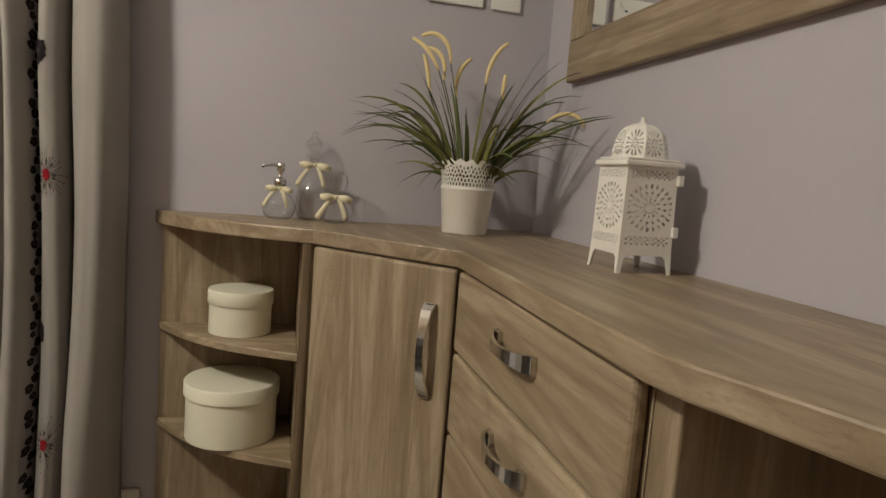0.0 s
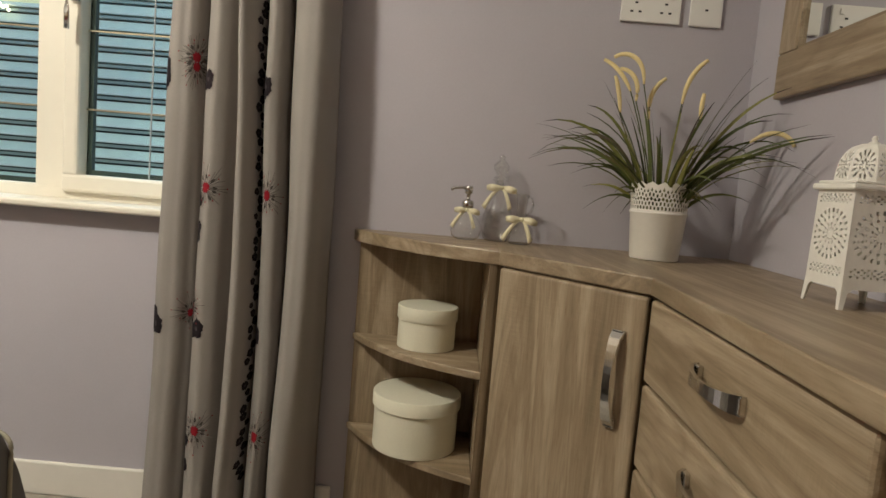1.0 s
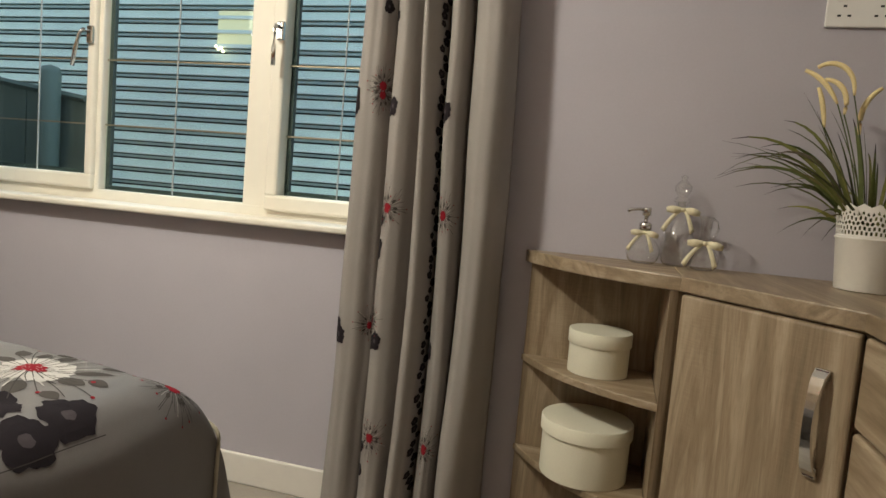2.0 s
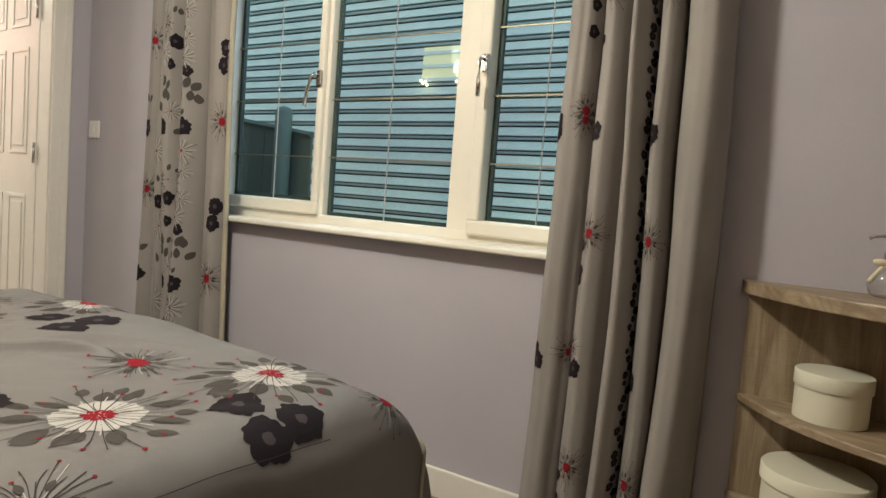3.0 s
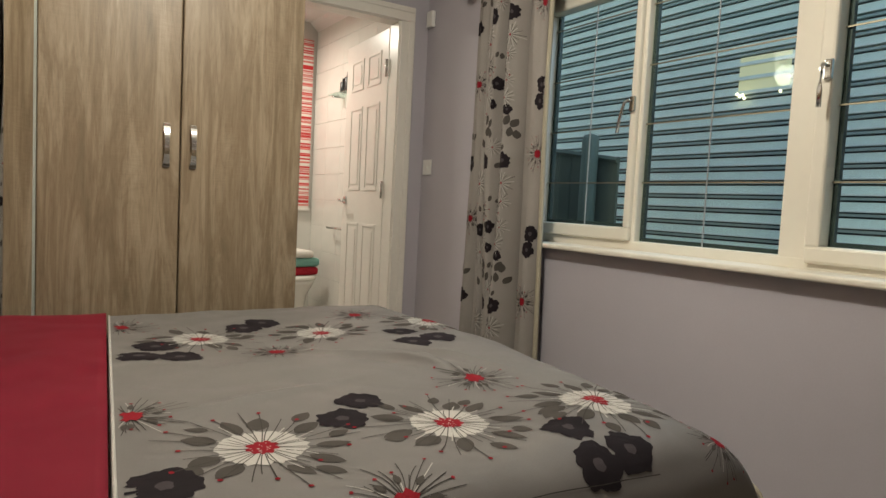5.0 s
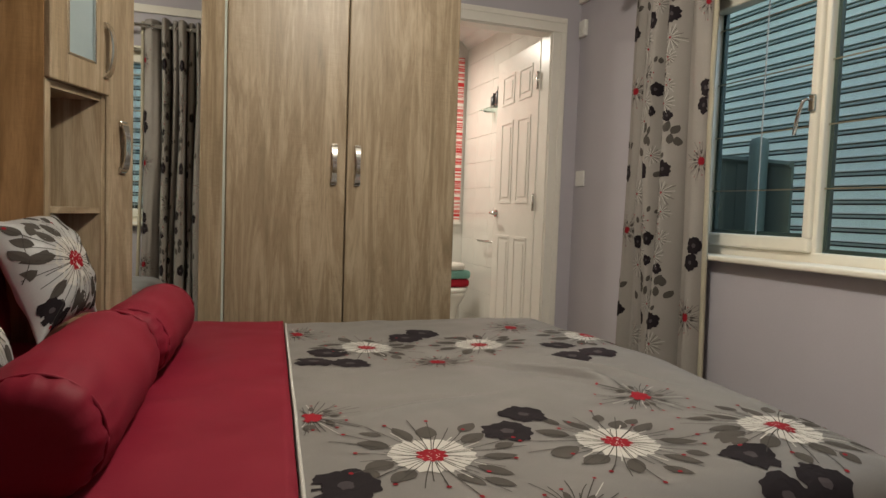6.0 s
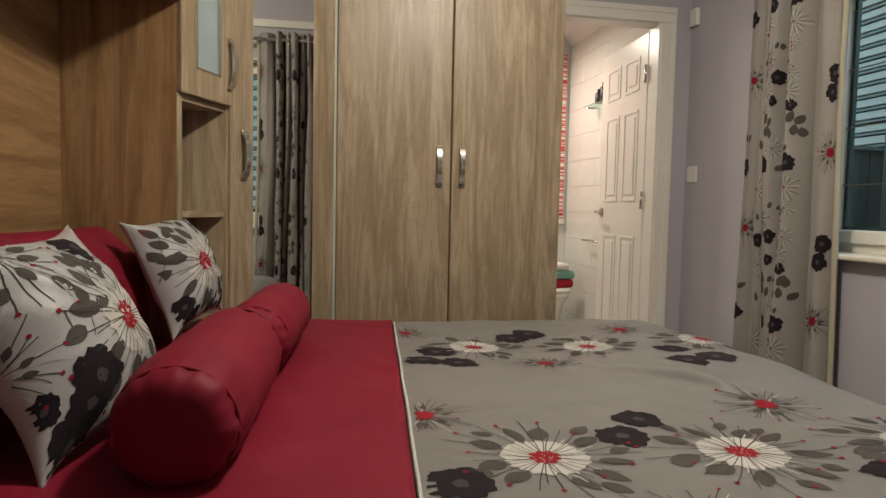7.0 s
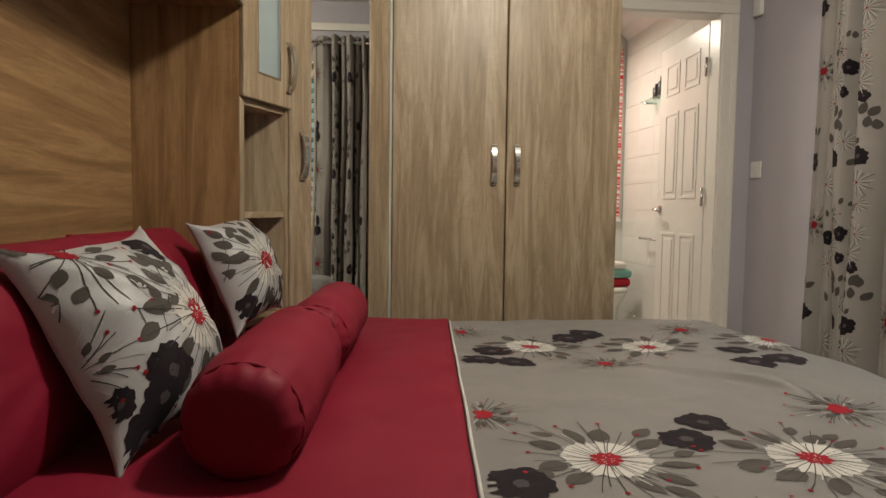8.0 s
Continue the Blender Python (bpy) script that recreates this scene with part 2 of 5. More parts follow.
# ---- the room: walls, window, doorway ----
EAST, WEST, NORTH, SOUTH, TOP = 0.708, -3.444, 1.805, -0.93, 2.40
BATH = -5.20
WX0, WX1, WZ0, WZ1 = -2.590, -0.715, 0.858, 1.994
DY0, DY1, DZ = 0.88, 1.642, 2.047

structure("floor", boxed(BATH - 0.1, EAST + 0.1, SOUTH - 0.1, NORTH + 0.1, -0.1, 0), CARPET, "beige short-pile fitted carpet", "floor")
structure("ceiling", boxed(BATH - 0.1, EAST + 0.1, SOUTH - 0.1, NORTH + 0.1, TOP, TOP + 0.1), CEIL, "plain white painted ceiling", "ceiling")
structure("wall_east", boxed(EAST, EAST + 0.1, SOUTH - 0.1, NORTH, 0, TOP), WALL, "lilac-grey painted plaster wall", "wall")
structure("wall_south", boxed(BATH - 0.1, EAST, SOUTH - 0.1, SOUTH, 0, TOP), WALL, "lilac-grey painted plaster wall behind the bed", "wall")
bm = bmesh.new()
Y0, Y1 = NORTH, NORTH + 0.19
box(bm, WEST - 0.1, WX0, Y0, Y1, 0, TOP)
box(bm, WX1, EAST + 0.1, Y0, Y1, 0, TOP)
box(bm, WX0, WX1, Y0, Y1, 0, WZ0)
box(bm, WX0, WX1, Y0, Y1, WZ1, TOP)
structure("wall_north", bm, WALL, "lilac-grey painted wall with a deep window opening", "wall")
bm = bmesh.new()
box(bm, WEST - 0.1, WEST, SOUTH, DY0, 0, TOP)
box(bm, WEST - 0.1, WEST, DY1, NORTH, 0, TOP)
box(bm, WEST - 0.1, WEST, DY0, DY1, DZ, TOP)
structure("wall_west", bm, WALL, "lilac-grey painted wall with the bathroom doorway", "wall")

# skirting boards
def skirting(x0, x1, y0, y1):
    bm = boxed(x0, x1, y0, y1, 0, 0.10, 0.005)
    return structure("baseboard", bm, WHITE, "white gloss-painted skirting board", "skirting board")

skirting(-3.43, -0.36, NORTH - 0.016, NORTH - 0.001)
skirting(EAST - 0.016, EAST - 0.001, SOUTH + 0.002, 0.40)

# door lining and architrave of the bathroom doorway
bm = bmesh.new()
A = 0.07
for y0, y1, z0, z1 in ((DY0 - A, DY0 + 0.02, 0, DZ - 0.0205), (DY1 - 0.02, DY1 + A, 0, DZ - 0.0205), (DY0 - A, DY1 + A, DZ - 0.02, DZ + 0.062)):
    box(bm, WEST + 0.001, WEST + 0.018, y0, y1, z0, z1, 0.005)
    box(bm, WEST + 0.0185, WEST + 0.024, y0 + (0.050 if y0 > 1 else 0.008), y1 - (0.050 if z0 == 0 and y0 < 1 else 0.008), z0 + (0.050 if z0 else 0), z1 - 0.008 if z0 else z1 - 0.001, 0.002)
for y0, y1, z0, z1 in ((DY0 + 0.001, DY0 + 0.026, 0, DZ - 0.001), (DY1 - 0.026, DY1 - 0.001, 0, DZ - 0.001), (DY0 + 0.026, DY1 - 0.026, DZ - 0.026, DZ - 0.001)):
    box(bm, WEST - 0.102, WEST + 0.004, y0, y1, z0, z1, 0.003)
structure("door_frame", bm, WHITE, "cream-white painted door frame and architrave", "door frame")

structure("trim", boxed(-3.44, 0.70, NORTH - 0.022, NORTH - 0.001, 2.20, 2.25, 0.004, 2), WHITE, "cream painted rail high on the window wall", "trim")

# window of three lights
win = thing("window_1", "cream plastic window of three lights with chrome handles", "window", kind="structure")
GY = 1.950
bm = bmesh.new()
FR = 0.055
box(bm, WX0, WX1, GY - 0.03, GY + 0.04, WZ0, WZ0 + 0.048, 0.006)
box(bm, WX0, WX1, GY - 0.03, GY + 0.04, WZ1 - FR, WZ1, 0.006)
for x0, x1 in ((WX0, WX0 + 0.05), (-1.965, -1.926), (-1.333, -1.238), (WX1 - 0.05, WX1)):
    box(bm, x0, x1, GY - 0.029, GY + 0.039, WZ0 + 0.03, WZ1 - 0.03, 0.006)
part("window_frame", bm, UPVC, win)
def sash(x0, x1, z0, z1, wl, wr, w=0.053):
    bm = bmesh.new()
    for a in ((x0, x1, z0, z0 + w), (x0, x1, z1 - w, z1), (x0, x0 + wl, z0 + w - 0.004, z1 - w + 0.004), (x1 - wr, x1, z0 + w - 0.004, z1 - w + 0.004)):
        box(bm, a[0], a[1], GY - 0.05, GY + 0.02, a[2], a[3], 0.009)
    return part("opening_sash", bm, UPVC, win)
s1 = sash(-2.545, -1.942, 0.905, 1.958, 0.055, 0.033)
s2 = sash(-1.243, -0.745, 0.890, 1.958, 0.048, 0.058)
for x0, x1, z0 in ((-2.490, -1.972, 0.957), (-1.927, -1.332, 0.905), (-1.196, -0.80, 0.942)):
    p = part("pane", boxed(x0 - 0.004, x1 + 0.004, GY, GY + 0.004, z0 - 0.004, 1.928), PANE, win, "clear window glass")
    p.visible_shadow = False
    bm = bmesh.new()
    for a in ((x0, x1, z0, z0 + 0.014), (x0, x1, 1.914, 1.928), (x0, x0 + 0.014, z0 + 0.014, 1.914), (x1 - 0.014, x1, z0 + 0.014, 1.914)):
        box(bm, a[0] - 0.002, a[1] + 0.002, GY + 0.0045, GY + 0.022, a[2] - 0.002, a[3] + 0.002)
    part("spacer_bar", bm, SPACER, win, "dark grey spacer round the sealed glass")
    # slim brass bars in the glazing
    bm = bmesh.new()
    for z in (1.139, 1.370, 1.600, 1.834):
        box(bm, x0, x1, GY - 0.006, GY - 0.002, z - 0.0025, z + 0.0025)
    part("glazing_bar", bm, BRASS, win, "slim brass glazing bars")
    part("glazing_bar", boxed((x0 + x1) / 2 - 0.0017, (x0 + x1) / 2 + 0.0017, GY - 0.007, GY - 0.0065 + 0.004, z0, 1.923), BAR, win, "slim pale upright glazing bar")
def window_handle(x, z, lean):
    base = part("window_handle", boxed(x - 0.013, x + 0.013, GY - 0.064, GY - 0.05, z - 0.03, z + 0.032, 0.005), CHROME, win, "polished chrome lever handle")
    bm = tube([(x, GY - 0.062, z + 0.012), (x, GY - 0.088, z + 0.012), (x + lean * 0.2, GY - 0.096, z), (x + lean * 0.7, GY - 0.098, z - 0.06), (x + lean, GY - 0.096, z - 0.115)], 0.0075, 10, flat=0.8)
    part("lever", bm, CHROME, base, "", True)
window_handle(-1.956, 1.445, -0.035)
window_handle(-1.207, 1.469, 0.0)
bm = boxed(WX0 - 0.06, WX1 + 0.06, NORTH - 0.05, NORTH - 0.001, 0.848, 0.870, 0.008, 3)
box(bm, WX0 + 0.001, WX1 - 0.001, NORTH - 0.002, GY - 0.031, WZ0 + 0.001, 0.869)
part("window_sill", bm, UPVC, win, "cream window board with a rounded nose")
bm = bmesh.new()
for x0, x1 in ((WX0 + 0.001, WX0 + 0.012), (WX1 - 0.012, WX1 - 0.001)):
    box(bm, x0, x1, NORTH + 0.001, GY - 0.031, 0.8735, WZ1 - 0.001)
box(bm, WX0 + 0.012, WX1 - 0.012, NORTH + 0.001, GY - 0.031, WZ1 - 0.012, WZ1 - 0.001)
part("reveal_lining", bm, UPVC, win)

# the neighbouring building's cladding and a fence outside
structure("ground", boxed(-60, 60, NORTH + 0.192, 80, -0.6, -0.55), plain("paving_outside", (0.16, 0.17, 0.16), 0.9, grain=20, vary=0.2), "dark paving outside the window", "ground")
CLAD = plain("pale_blue_cladding", (0.80, 0.88, 0.80), 0.45, grain=30, vary=0.06)
CLAD_EDGE = plain("cladding_white_edge", (0.90, 0.90, 0.84), 0.4, vary=0.03)
GAP = plain("cladding_groove", (0.03, 0.04, 0.045), 0.8, vary=0.1)
CY, PITCH = 4.3, 0.104
house = thing("neighbour_building", "pale blue clad wall of the building next door", "building")
part("backing_wall", boxed(-9, 3, CY + 0.03, CY + 0.2, -0.55, 4.2), GAP, house, "dark board behind the cladding")
def cladding_board():
    bm = bmesh.new()
    prof = [(0.028, PITCH * 0.97), (0.012, PITCH * 0.97), (-0.012, PITCH * 0.48), (-0.017, PITCH * 0.45), (-0.017, PITCH * 0.36), (0.028, PITCH * 0.36)]
    rows = [[bm.verts.new((x, y, z)) for y, z in prof] for x in (-9.0, 3.0)]
    for i in range(len(prof)):
        j = (i + 1) % len(prof)
        f = bm.faces.new((rows[0][i], rows[0][j], rows[1][j], rows[1][i]))
        f.material_index = 1 if i in (2, 3) else 0
    bmesh.ops.recalc_face_normals(bm, faces=bm.faces)
    return mesh_of(bm, (CLAD, CLAD_EDGE))
batten = mesh_of(boxed(-9, 3, 0.0, 0.026, PITCH * 0.10, PITCH * 0.27), plain("slate_blue_recess", (0.46, 0.54, 0.53), 0.6, vary=0.08))
board_mesh = cladding_board()
for i in range(44):
    ob = new("cladding_board", board_mesh)
    ob.parent = house
    ob.location = (0, CY, -0.5 + i * PITCH)
    ob = new("cladding_batten", batten)
    ob.parent = house
    ob.location = (0, CY, -0.5 + i * PITCH)

# ---- fitted bedroom furniture ----


def bow_handle(parent, m, length=0.165):
    """A chrome bow handle with a broad strap and two feet; its length runs along local z, it stands off along local -y."""
    bm = bmesh.new()
    n = 14
    w, t = 0.0105, 0.0032
    prev = None
    for i in range(n + 1):
        s = i / n
        z = (s - 0.5) * length
        y = -0.004 - 0.026 * math.sin(math.pi * s) ** 0.55
        wid = w * (1.25 - 0.45 * math.sin(math.pi * s))
        ring = [bm.verts.new((sx * wid, y + sy * t, z)) for sx, sy in ((-1, -1), (1, -1), (1, 1), (-1, 1))]
        if prev:
            for k in range(4):
                bm.faces.new((prev[k], prev[(k + 1) % 4], ring[(k + 1) % 4], ring[k]))
        else:
            bm.faces.new(ring[::-1])
        prev = ring
    bm.faces.new(prev)
    for s in (-1, 1):
        box(bm, -0.012, 0.012, -0.010, 0.0, s * (length / 2 - 0.009) - 0.010, s * (length / 2 - 0.009) + 0.010, 0.002)
    bmesh.ops.recalc_face_normals(bm, faces=bm.faces)
    return part("handle", moved(bm, m), CHROME, parent, "polished chrome bow handle")


# wardrobe, its doors facing east
WF = -2.83
ward = thing("wardrobe", "tall two-door wardrobe in pale sonoma oak with chrome handles", "wardrobe", (WF, 0, 0), 90)
# local x runs along world y, local y along world -x
bm = bmesh.new()
box(bm, -0.098, -0.080, 0.020, 0.60, 0.0, 2.28)
box(bm, 0.838, 0.856, 0.020, 0.60, 0.0, 2.28)
box(bm, -0.080, 0.838, 0.024, 0.60, 2.26, 2.279)
box(bm, -0.080, 0.838, 0.024, 0.60, 0.06, 0.08)
box(bm, -0.080, 0.838, 0.05, 0.066, 0.0, 0.06)
box(bm, -0.080, 0.838, 0.585, 0.60, 0.08, 2.26)
part("carcass", bm, OAK_Z, ward)
part("edge_strip", boxed(-0.113, -0.0985, -0.001, 0.019, 0.07, 2.27, 0.002), plain("pale_edge_strip", (0.42, 0.46, 0.42), 0.35, vary=0.05, bump=0.0), ward, "pale grey-green edge strip")
for x0, w, hx in ((-0.097, 0.470, 0.322), (0.377, 0.478, 0.419)):
    leaf = part("door", moved(boxed(0, w, 0, 0.019, 0.075, 2.27, 0.006, 3), Matrix.Translation((x0, 0, 0))), OAK_Z, ward)
    bow_handle(leaf, Matrix.Translation((hx, 0, 1.185)))

# corner wardrobe with a mirrored door set at an angle
C0, C1 = Vector((-2.828, -0.104)), Vector((-2.468, -0.462))
along = C1 - C0
yaw = math.degrees(math.atan2(along.y, along.x))
corner = thing("corner_wardrobe", "corner wardrobe with a tall mirrored door between oak stiles", "wardrobe", (C0.x, C0.y, 0), yaw + 180)
L = along.length
# local x runs from C0 backwards, so the door spans -L..0 and faces local -y turned outward
bm = bmesh.new()
box(bm, -L + 0.001, -0.001, 0.021, 0.04, 2.24, 2.28)
box(bm, -L + 0.001, -0.001, 0.021, 0.04, 0.0, 0.07)
box(bm, -L + 0.002, -L + 0.03, 0.021, 0.045, 0.07, 2.24)
box(bm, -0.03, -0.002, 0.021, 0.045, 0.07, 2.24)
part("carcass", bm, OAK_Z, corner)
M0, M1 = -0.405, -0.118
bm = bmesh.new()
box(bm, -L + 0.002, M0, 0, 0.019, 0.075, 2.27, 0.005, 3)
box(bm, M1, -0.002, 0, 0.019, 0.075, 2.27, 0.005, 3)
box(bm, M0 - 0.002, M1 + 0.002, 0.001, 0.018, 0.075, 0.17)
box(bm, M0 - 0.002, M1 + 0.002, 0.001, 0.018, 2.16, 2.27)
mdoor = part("mirror_door", bm, OAK_Z, corner)
part("mirror", moved(boxed(M0 - 0.001, M1 + 0.001, 0.006, 0.012, 0.165, 2.165), Matrix.Translation(((M0 + M1) / 2, 0.009, 0)) @ Matrix.Rotation(radians(-1.0), 4, "Z") @ Matrix.Translation((-(M0 + M1) / 2, -0.009, 0))), MIRROR, mdoor, "tall plain mirror glass")
bow_handle(mdoor, Matrix.Translation((M0 - 0.045, 0, 1.18)))

# shelf tower beside the bed: glass-door cupboard above open niches
T0, T1 = Vector((-2.466, -0.464)), Vector((-2.200, -0.575))
tow = thing("shelf_tower", "oak tower with a glazed cupboard over open shelves beside the bed", "shelf unit")
BK = -0.905
def front_at(x):
    return T0.y + (T1.y - T0.y) * (x - T0.x) / (T1.x - T0.x)
def slice_(x0, x1, z0, z1, back=BK, inset=0.0, bevel=0.0):
    return prism([(x0, back), (x1, back), (x1, front_at(x1) - inset), (x0, front_at(x0) - inset)], z0, z1, bevel)
part("side_panel", prism([(-2.218, BK), (-2.200, BK), (-2.200, front_at(-2.200)), (-2.218, front_at(-2.218))], 0.0, 2.28), HONEY_Z, tow, "honey oak side panel towards the bed")
part("side_panel", prism([(-2.466, BK), (-2.448, BK), (-2.448, front_at(-2.448)), (-2.466, front_at(-2.466))], 0.0, 2.28), OAK_Z, tow)
part("front_edge", prism([(-2.2195, front_at(-2.2195) + 0.0005), (-2.1985, front_at(-2.1985) + 0.0005), (-2.1985, front_at(-2.1985) + 0.004), (-2.2195, front_at(-2.2195) + 0.004)], 0.0, 1.334), OAK_Z, tow, "pale oak front edging")
part("back_panel", boxed(-2.447, -2.219, BK, BK + 0.012, 0.05, 2.27), OAK_Z, tow)
for z, th in ((0.06, 0.02), (0.62, 0.018), (0.966, 0.018), (1.315, 0.02), (2.255, 0.02)):
    part("shelf", slice_(-2.4475, -2.2185, z, z + th, BK + 0.0125, 0.004), OAK_X, tow)
tilt = math.degrees(math.atan2(T1.y - T0.y, T1.x - T0.x))
fw = (T1 - T0).length
def on_front(bm, z=0):
    return moved(bm, Matrix.Translation((T0.x, T0.y, z)) @ Matrix.Rotation(radians(tilt + 180), 4, "Z"))
bm = bmesh.new()
st = 0.078
for a in ((-fw + 0.002, -fw + st, 1.335, 2.25), (-st, -0.002, 1.335, 2.25), (-fw + st - 0.002, -st + 0.002, 1.335, 1.42), (-fw + st - 0.002, -st + 0.002, 2.16, 2.25)):
    box(bm, a[0], a[1], -0.018, 0.002, a[2], a[3], 0.004)
gdoor = part("glazed_door", on_front(bm), OAK_Z, tow)
part("glass_pane", on_front(boxed(-fw + st - 0.003, -st + 0.003, -0.010, -0.006, 1.415, 2.165)), FROST, gdoor, "frosted pale glass panel")
bm = bmesh.new()
for x0, x1 in ((-fw + st - 0.001, -fw + st + 0.005), (-st - 0.005, -st + 0.001)):
    box(bm, x0, x1, -0.0195, -0.012, 1.418, 2.162)
box(bm, -fw + st, -st, -0.0195, -0.012, 1.418, 1.424)
part("glass_bead", on_front(bm), CHROME, gdoor, "bright metal bead round the glass")
h = bow_handle(gdoor, Matrix.Identity(4))
h.data.transform(Matrix.Translation((T0.x, T0.y, 1.47)) @ Matrix.Rotation(radians(tilt + 180), 4, "Z") @ Matrix.Translation((-0.030, -0.018, 0)))

trinket = thing("trinket_dish", "small dark dish on the open shelf of the tower", "dish", (-2.285, -0.640, 0.9842))
part("bowl", lathe([(0, 0.001), (0.018, 0.001), (0.030, 0.012), (0.034, 0.026), (0.032, 0.026), (0.027, 0.014), (0, 0.006)], 28), plain("dark_pewter", (0.06, 0.055, 0.05), 0.4, 0.6, vary=0.15), trinket, "", True)

# panelled back and bridging cupboards over the bed
structure("headboard_panel", boxed(-2.1995, EAST - 0.001, -0.905, -0.888, 0.12, 1.60), HONEY_X, "honey oak panelling behind the bed", "wall panel")
br = thing("overbed_bridge", "oak bridging cupboards mounted above the bed", "cupboard")
part("carcass", boxed(-2.199, -0.45, -0.905, -0.575, 1.595, 2.28), HONEY_X, br)
for i in range(4):
    x0 = -2.197 + i * 0.4365
    leaf = part("door", boxed(x0 + 0.0015, x0 + 0.435, -0.5748, -0.556, 1.60, 2.275, 0.005, 3), OAK_Z, br)
    bow_handle(leaf, Matrix.Translation((x0 + (0.40 if i % 2 == 0 else 0.035), -0.556, 1.72)) @ Matrix.Rotation(math.pi, 4, "Z"))

# dressing unit along the east wall, turning the corner under the window wall
WT = 0.86
unit_top = thing("worktop", "long pale oak worktop running round the corner", "worktop")


def arc_side(a=(-0.330, 1.800), b=(0.029, 1.490), swell=0.046):
    """The bowed end from the wall to the cabinet."""
    a, b = Vector(a), Vector(b)
    out = []
    n = Vector((-(b - a).y, (b - a).x)).normalized()
    if n.y > 0:
        n = -n
    for i in range(25):
        s = i / 24
        out.append(tuple(a.lerp(b, s) + n * (swell * math.sin(math.pi * s))))
    return out


edge = [(EAST - 0.001, NORTH - 0.001), (-0.341, NORTH - 0.001)] + arc_side((-0.345, 1.800), (0.044, 1.488), 0.046)[1:-1] + [(0.048, 1.487), (0.317, 1.204), (0.311, 0.90), (0.304, 0.55), (0.304, 0.50), (0.313, 0.45), (0.330, 0.405), (0.348, 0.350), (0.362, 0.305), (0.382, 0.21), (0.392, 0.10), (0.395, 0.0), (0.395, -0.35), (EAST - 0.001, -0.35)]
j = edge.index((0.048, 1.487))
part("top_board", prism([edge[0], (0.0482, NORTH - 0.001)] + edge[j:], WT - 0.034, WT, 0.0035, 2), OAK_Y, unit_top)
part("end_board", prism([(0.0478, NORTH - 0.001)] + edge[1:j] + [(0.0478, 1.4872)], WT - 0.034, WT, 0.0035, 2), OAK_X, unit_top, "rounded end board with its own grain")

E1, E2 = Vector((0.047, 1.488)), Vector((0.317, 1.203))
cab = thing("corner_cabinet", "corner cabinet with one oak door and a chrome handle", "cabinet")
w = (E2 - E1).length
ang = math.degrees(math.atan2(E2.y - E1.y, E2.x - E1.x))
part("carcass", prism([(E1.x + 0.016, E1.y + 0.016), (E2.x + 0.016, E2.y + 0.016), (EAST - 0.02, 1.203), (EAST - 0.02, NORTH - 0.02), (0.063, NORTH - 0.02)], 0.07, 0.824), OAK_Z, cab)
part("plinth", prism([(E1.x + 0.05, E1.y + 0.05), (E2.x + 0.05, E2.y + 0.05), (EAST - 0.02, 1.24), (EAST - 0.02, NORTH - 0.02), (0.10, NORTH - 0.02)], 0.0, 0.0695), OAK_X, cab)
part("divider", prism([(0.028, 1.492), (0.046, 1.500), (0.0615, 1.512), (0.0615, NORTH - 0.002), (0.028, NORTH - 0.002)], 0.0, 0.825), OAK_Z, cab)
leaf = part("door", moved(boxed(0.004, w - 0.004, 0, 0.019, 0.075, 0.8215, 0.007, 3), pose(E1.x, E1.y, 0, 0, 0, ang)), OAK_Z, cab)
bow_handle(leaf, pose(E1.x, E1.y, 0, 0, 0, ang) @ Matrix.Translation((w - 0.056, 0, 0.650)), 0.195)

drw = thing("drawer_chest", "oak chest of drawers built in under the worktop", "drawers", (0.317, 0, 0), 270)
# local x runs along world -y, local y along world +x
bm = bmesh.new()
box(bm, -1.200, -0.534, 0.021, 0.37, 0.07, 0.8245)
part("carcass", bm, OAK_Z, drw)
part("plinth", boxed(-1.198, -0.49, 0.06, 0.36, 0.0, 0.0695), OAK_Y, drw)
part("end_panel", boxed(-0.5335, -0.488, 0.021, 0.375, 0.0, 0.8255, 0.003), OAK_Z, drw)
zs = [0.824, 0.660, 0.494, 0.328, 0.080]
for a, b in zip(zs, zs[1:]):
    front = part("drawer", boxed(-1.197, -0.537, 0, 0.020, b + 0.003, a - 0.003, 0.008, 3), OAK_X, drw)
    bow_handle(front, Matrix.Translation((-0.856, 0, a - 0.066)) @ Matrix.Rotation(math.pi / 2, 4, "Y"), 0.16)
far_end = thing("dressing_table_end", "oak end panel carrying the worktop beside the kneehole", "panel")
part("end_panel", boxed(0.41, EAST - 0.03, -0.348, -0.30, 0.0, 0.8255, 0.003), OAK_Z, far_end)
part("back_rail", boxed(EAST - 0.028, EAST - 0.012, -0.30, 0.486, 0.45, 0.8255), OAK_Y, far_end)

ends = thing("end_shelves", "rounded open end shelves in pale oak", "shelf unit")
part("back_panel", boxed(-0.320, 0.0275, NORTH - 0.016, NORTH - 0.002, 0.0, 0.8255), OAK_Z, ends)
for z in (0.567, 0.305, 0.045):
    o = [(0.0275, NORTH - 0.0165), (-0.325, NORTH - 0.0165)] + [p for p in arc_side()[1:-1] if p[1] < NORTH - 0.02] + [(0.0275, 1.4905)]
    part("shelf", prism(o, z - 0.02, z, 0.004, 2), OAK_X, ends)
o = [(0.0275, NORTH - 0.0165), (-0.29, NORTH - 0.0165)] + [(x * 0.97 + 0.01, y + 0.03) for x, y in arc_side()[2:-1] if y < NORTH - 0.05] + [(0.0275, 1.545)]
part("plinth", prism(o, 0.0, 0.0245), OAK_X, ends)

# ---- printed flowers for the bedding and the curtains ----


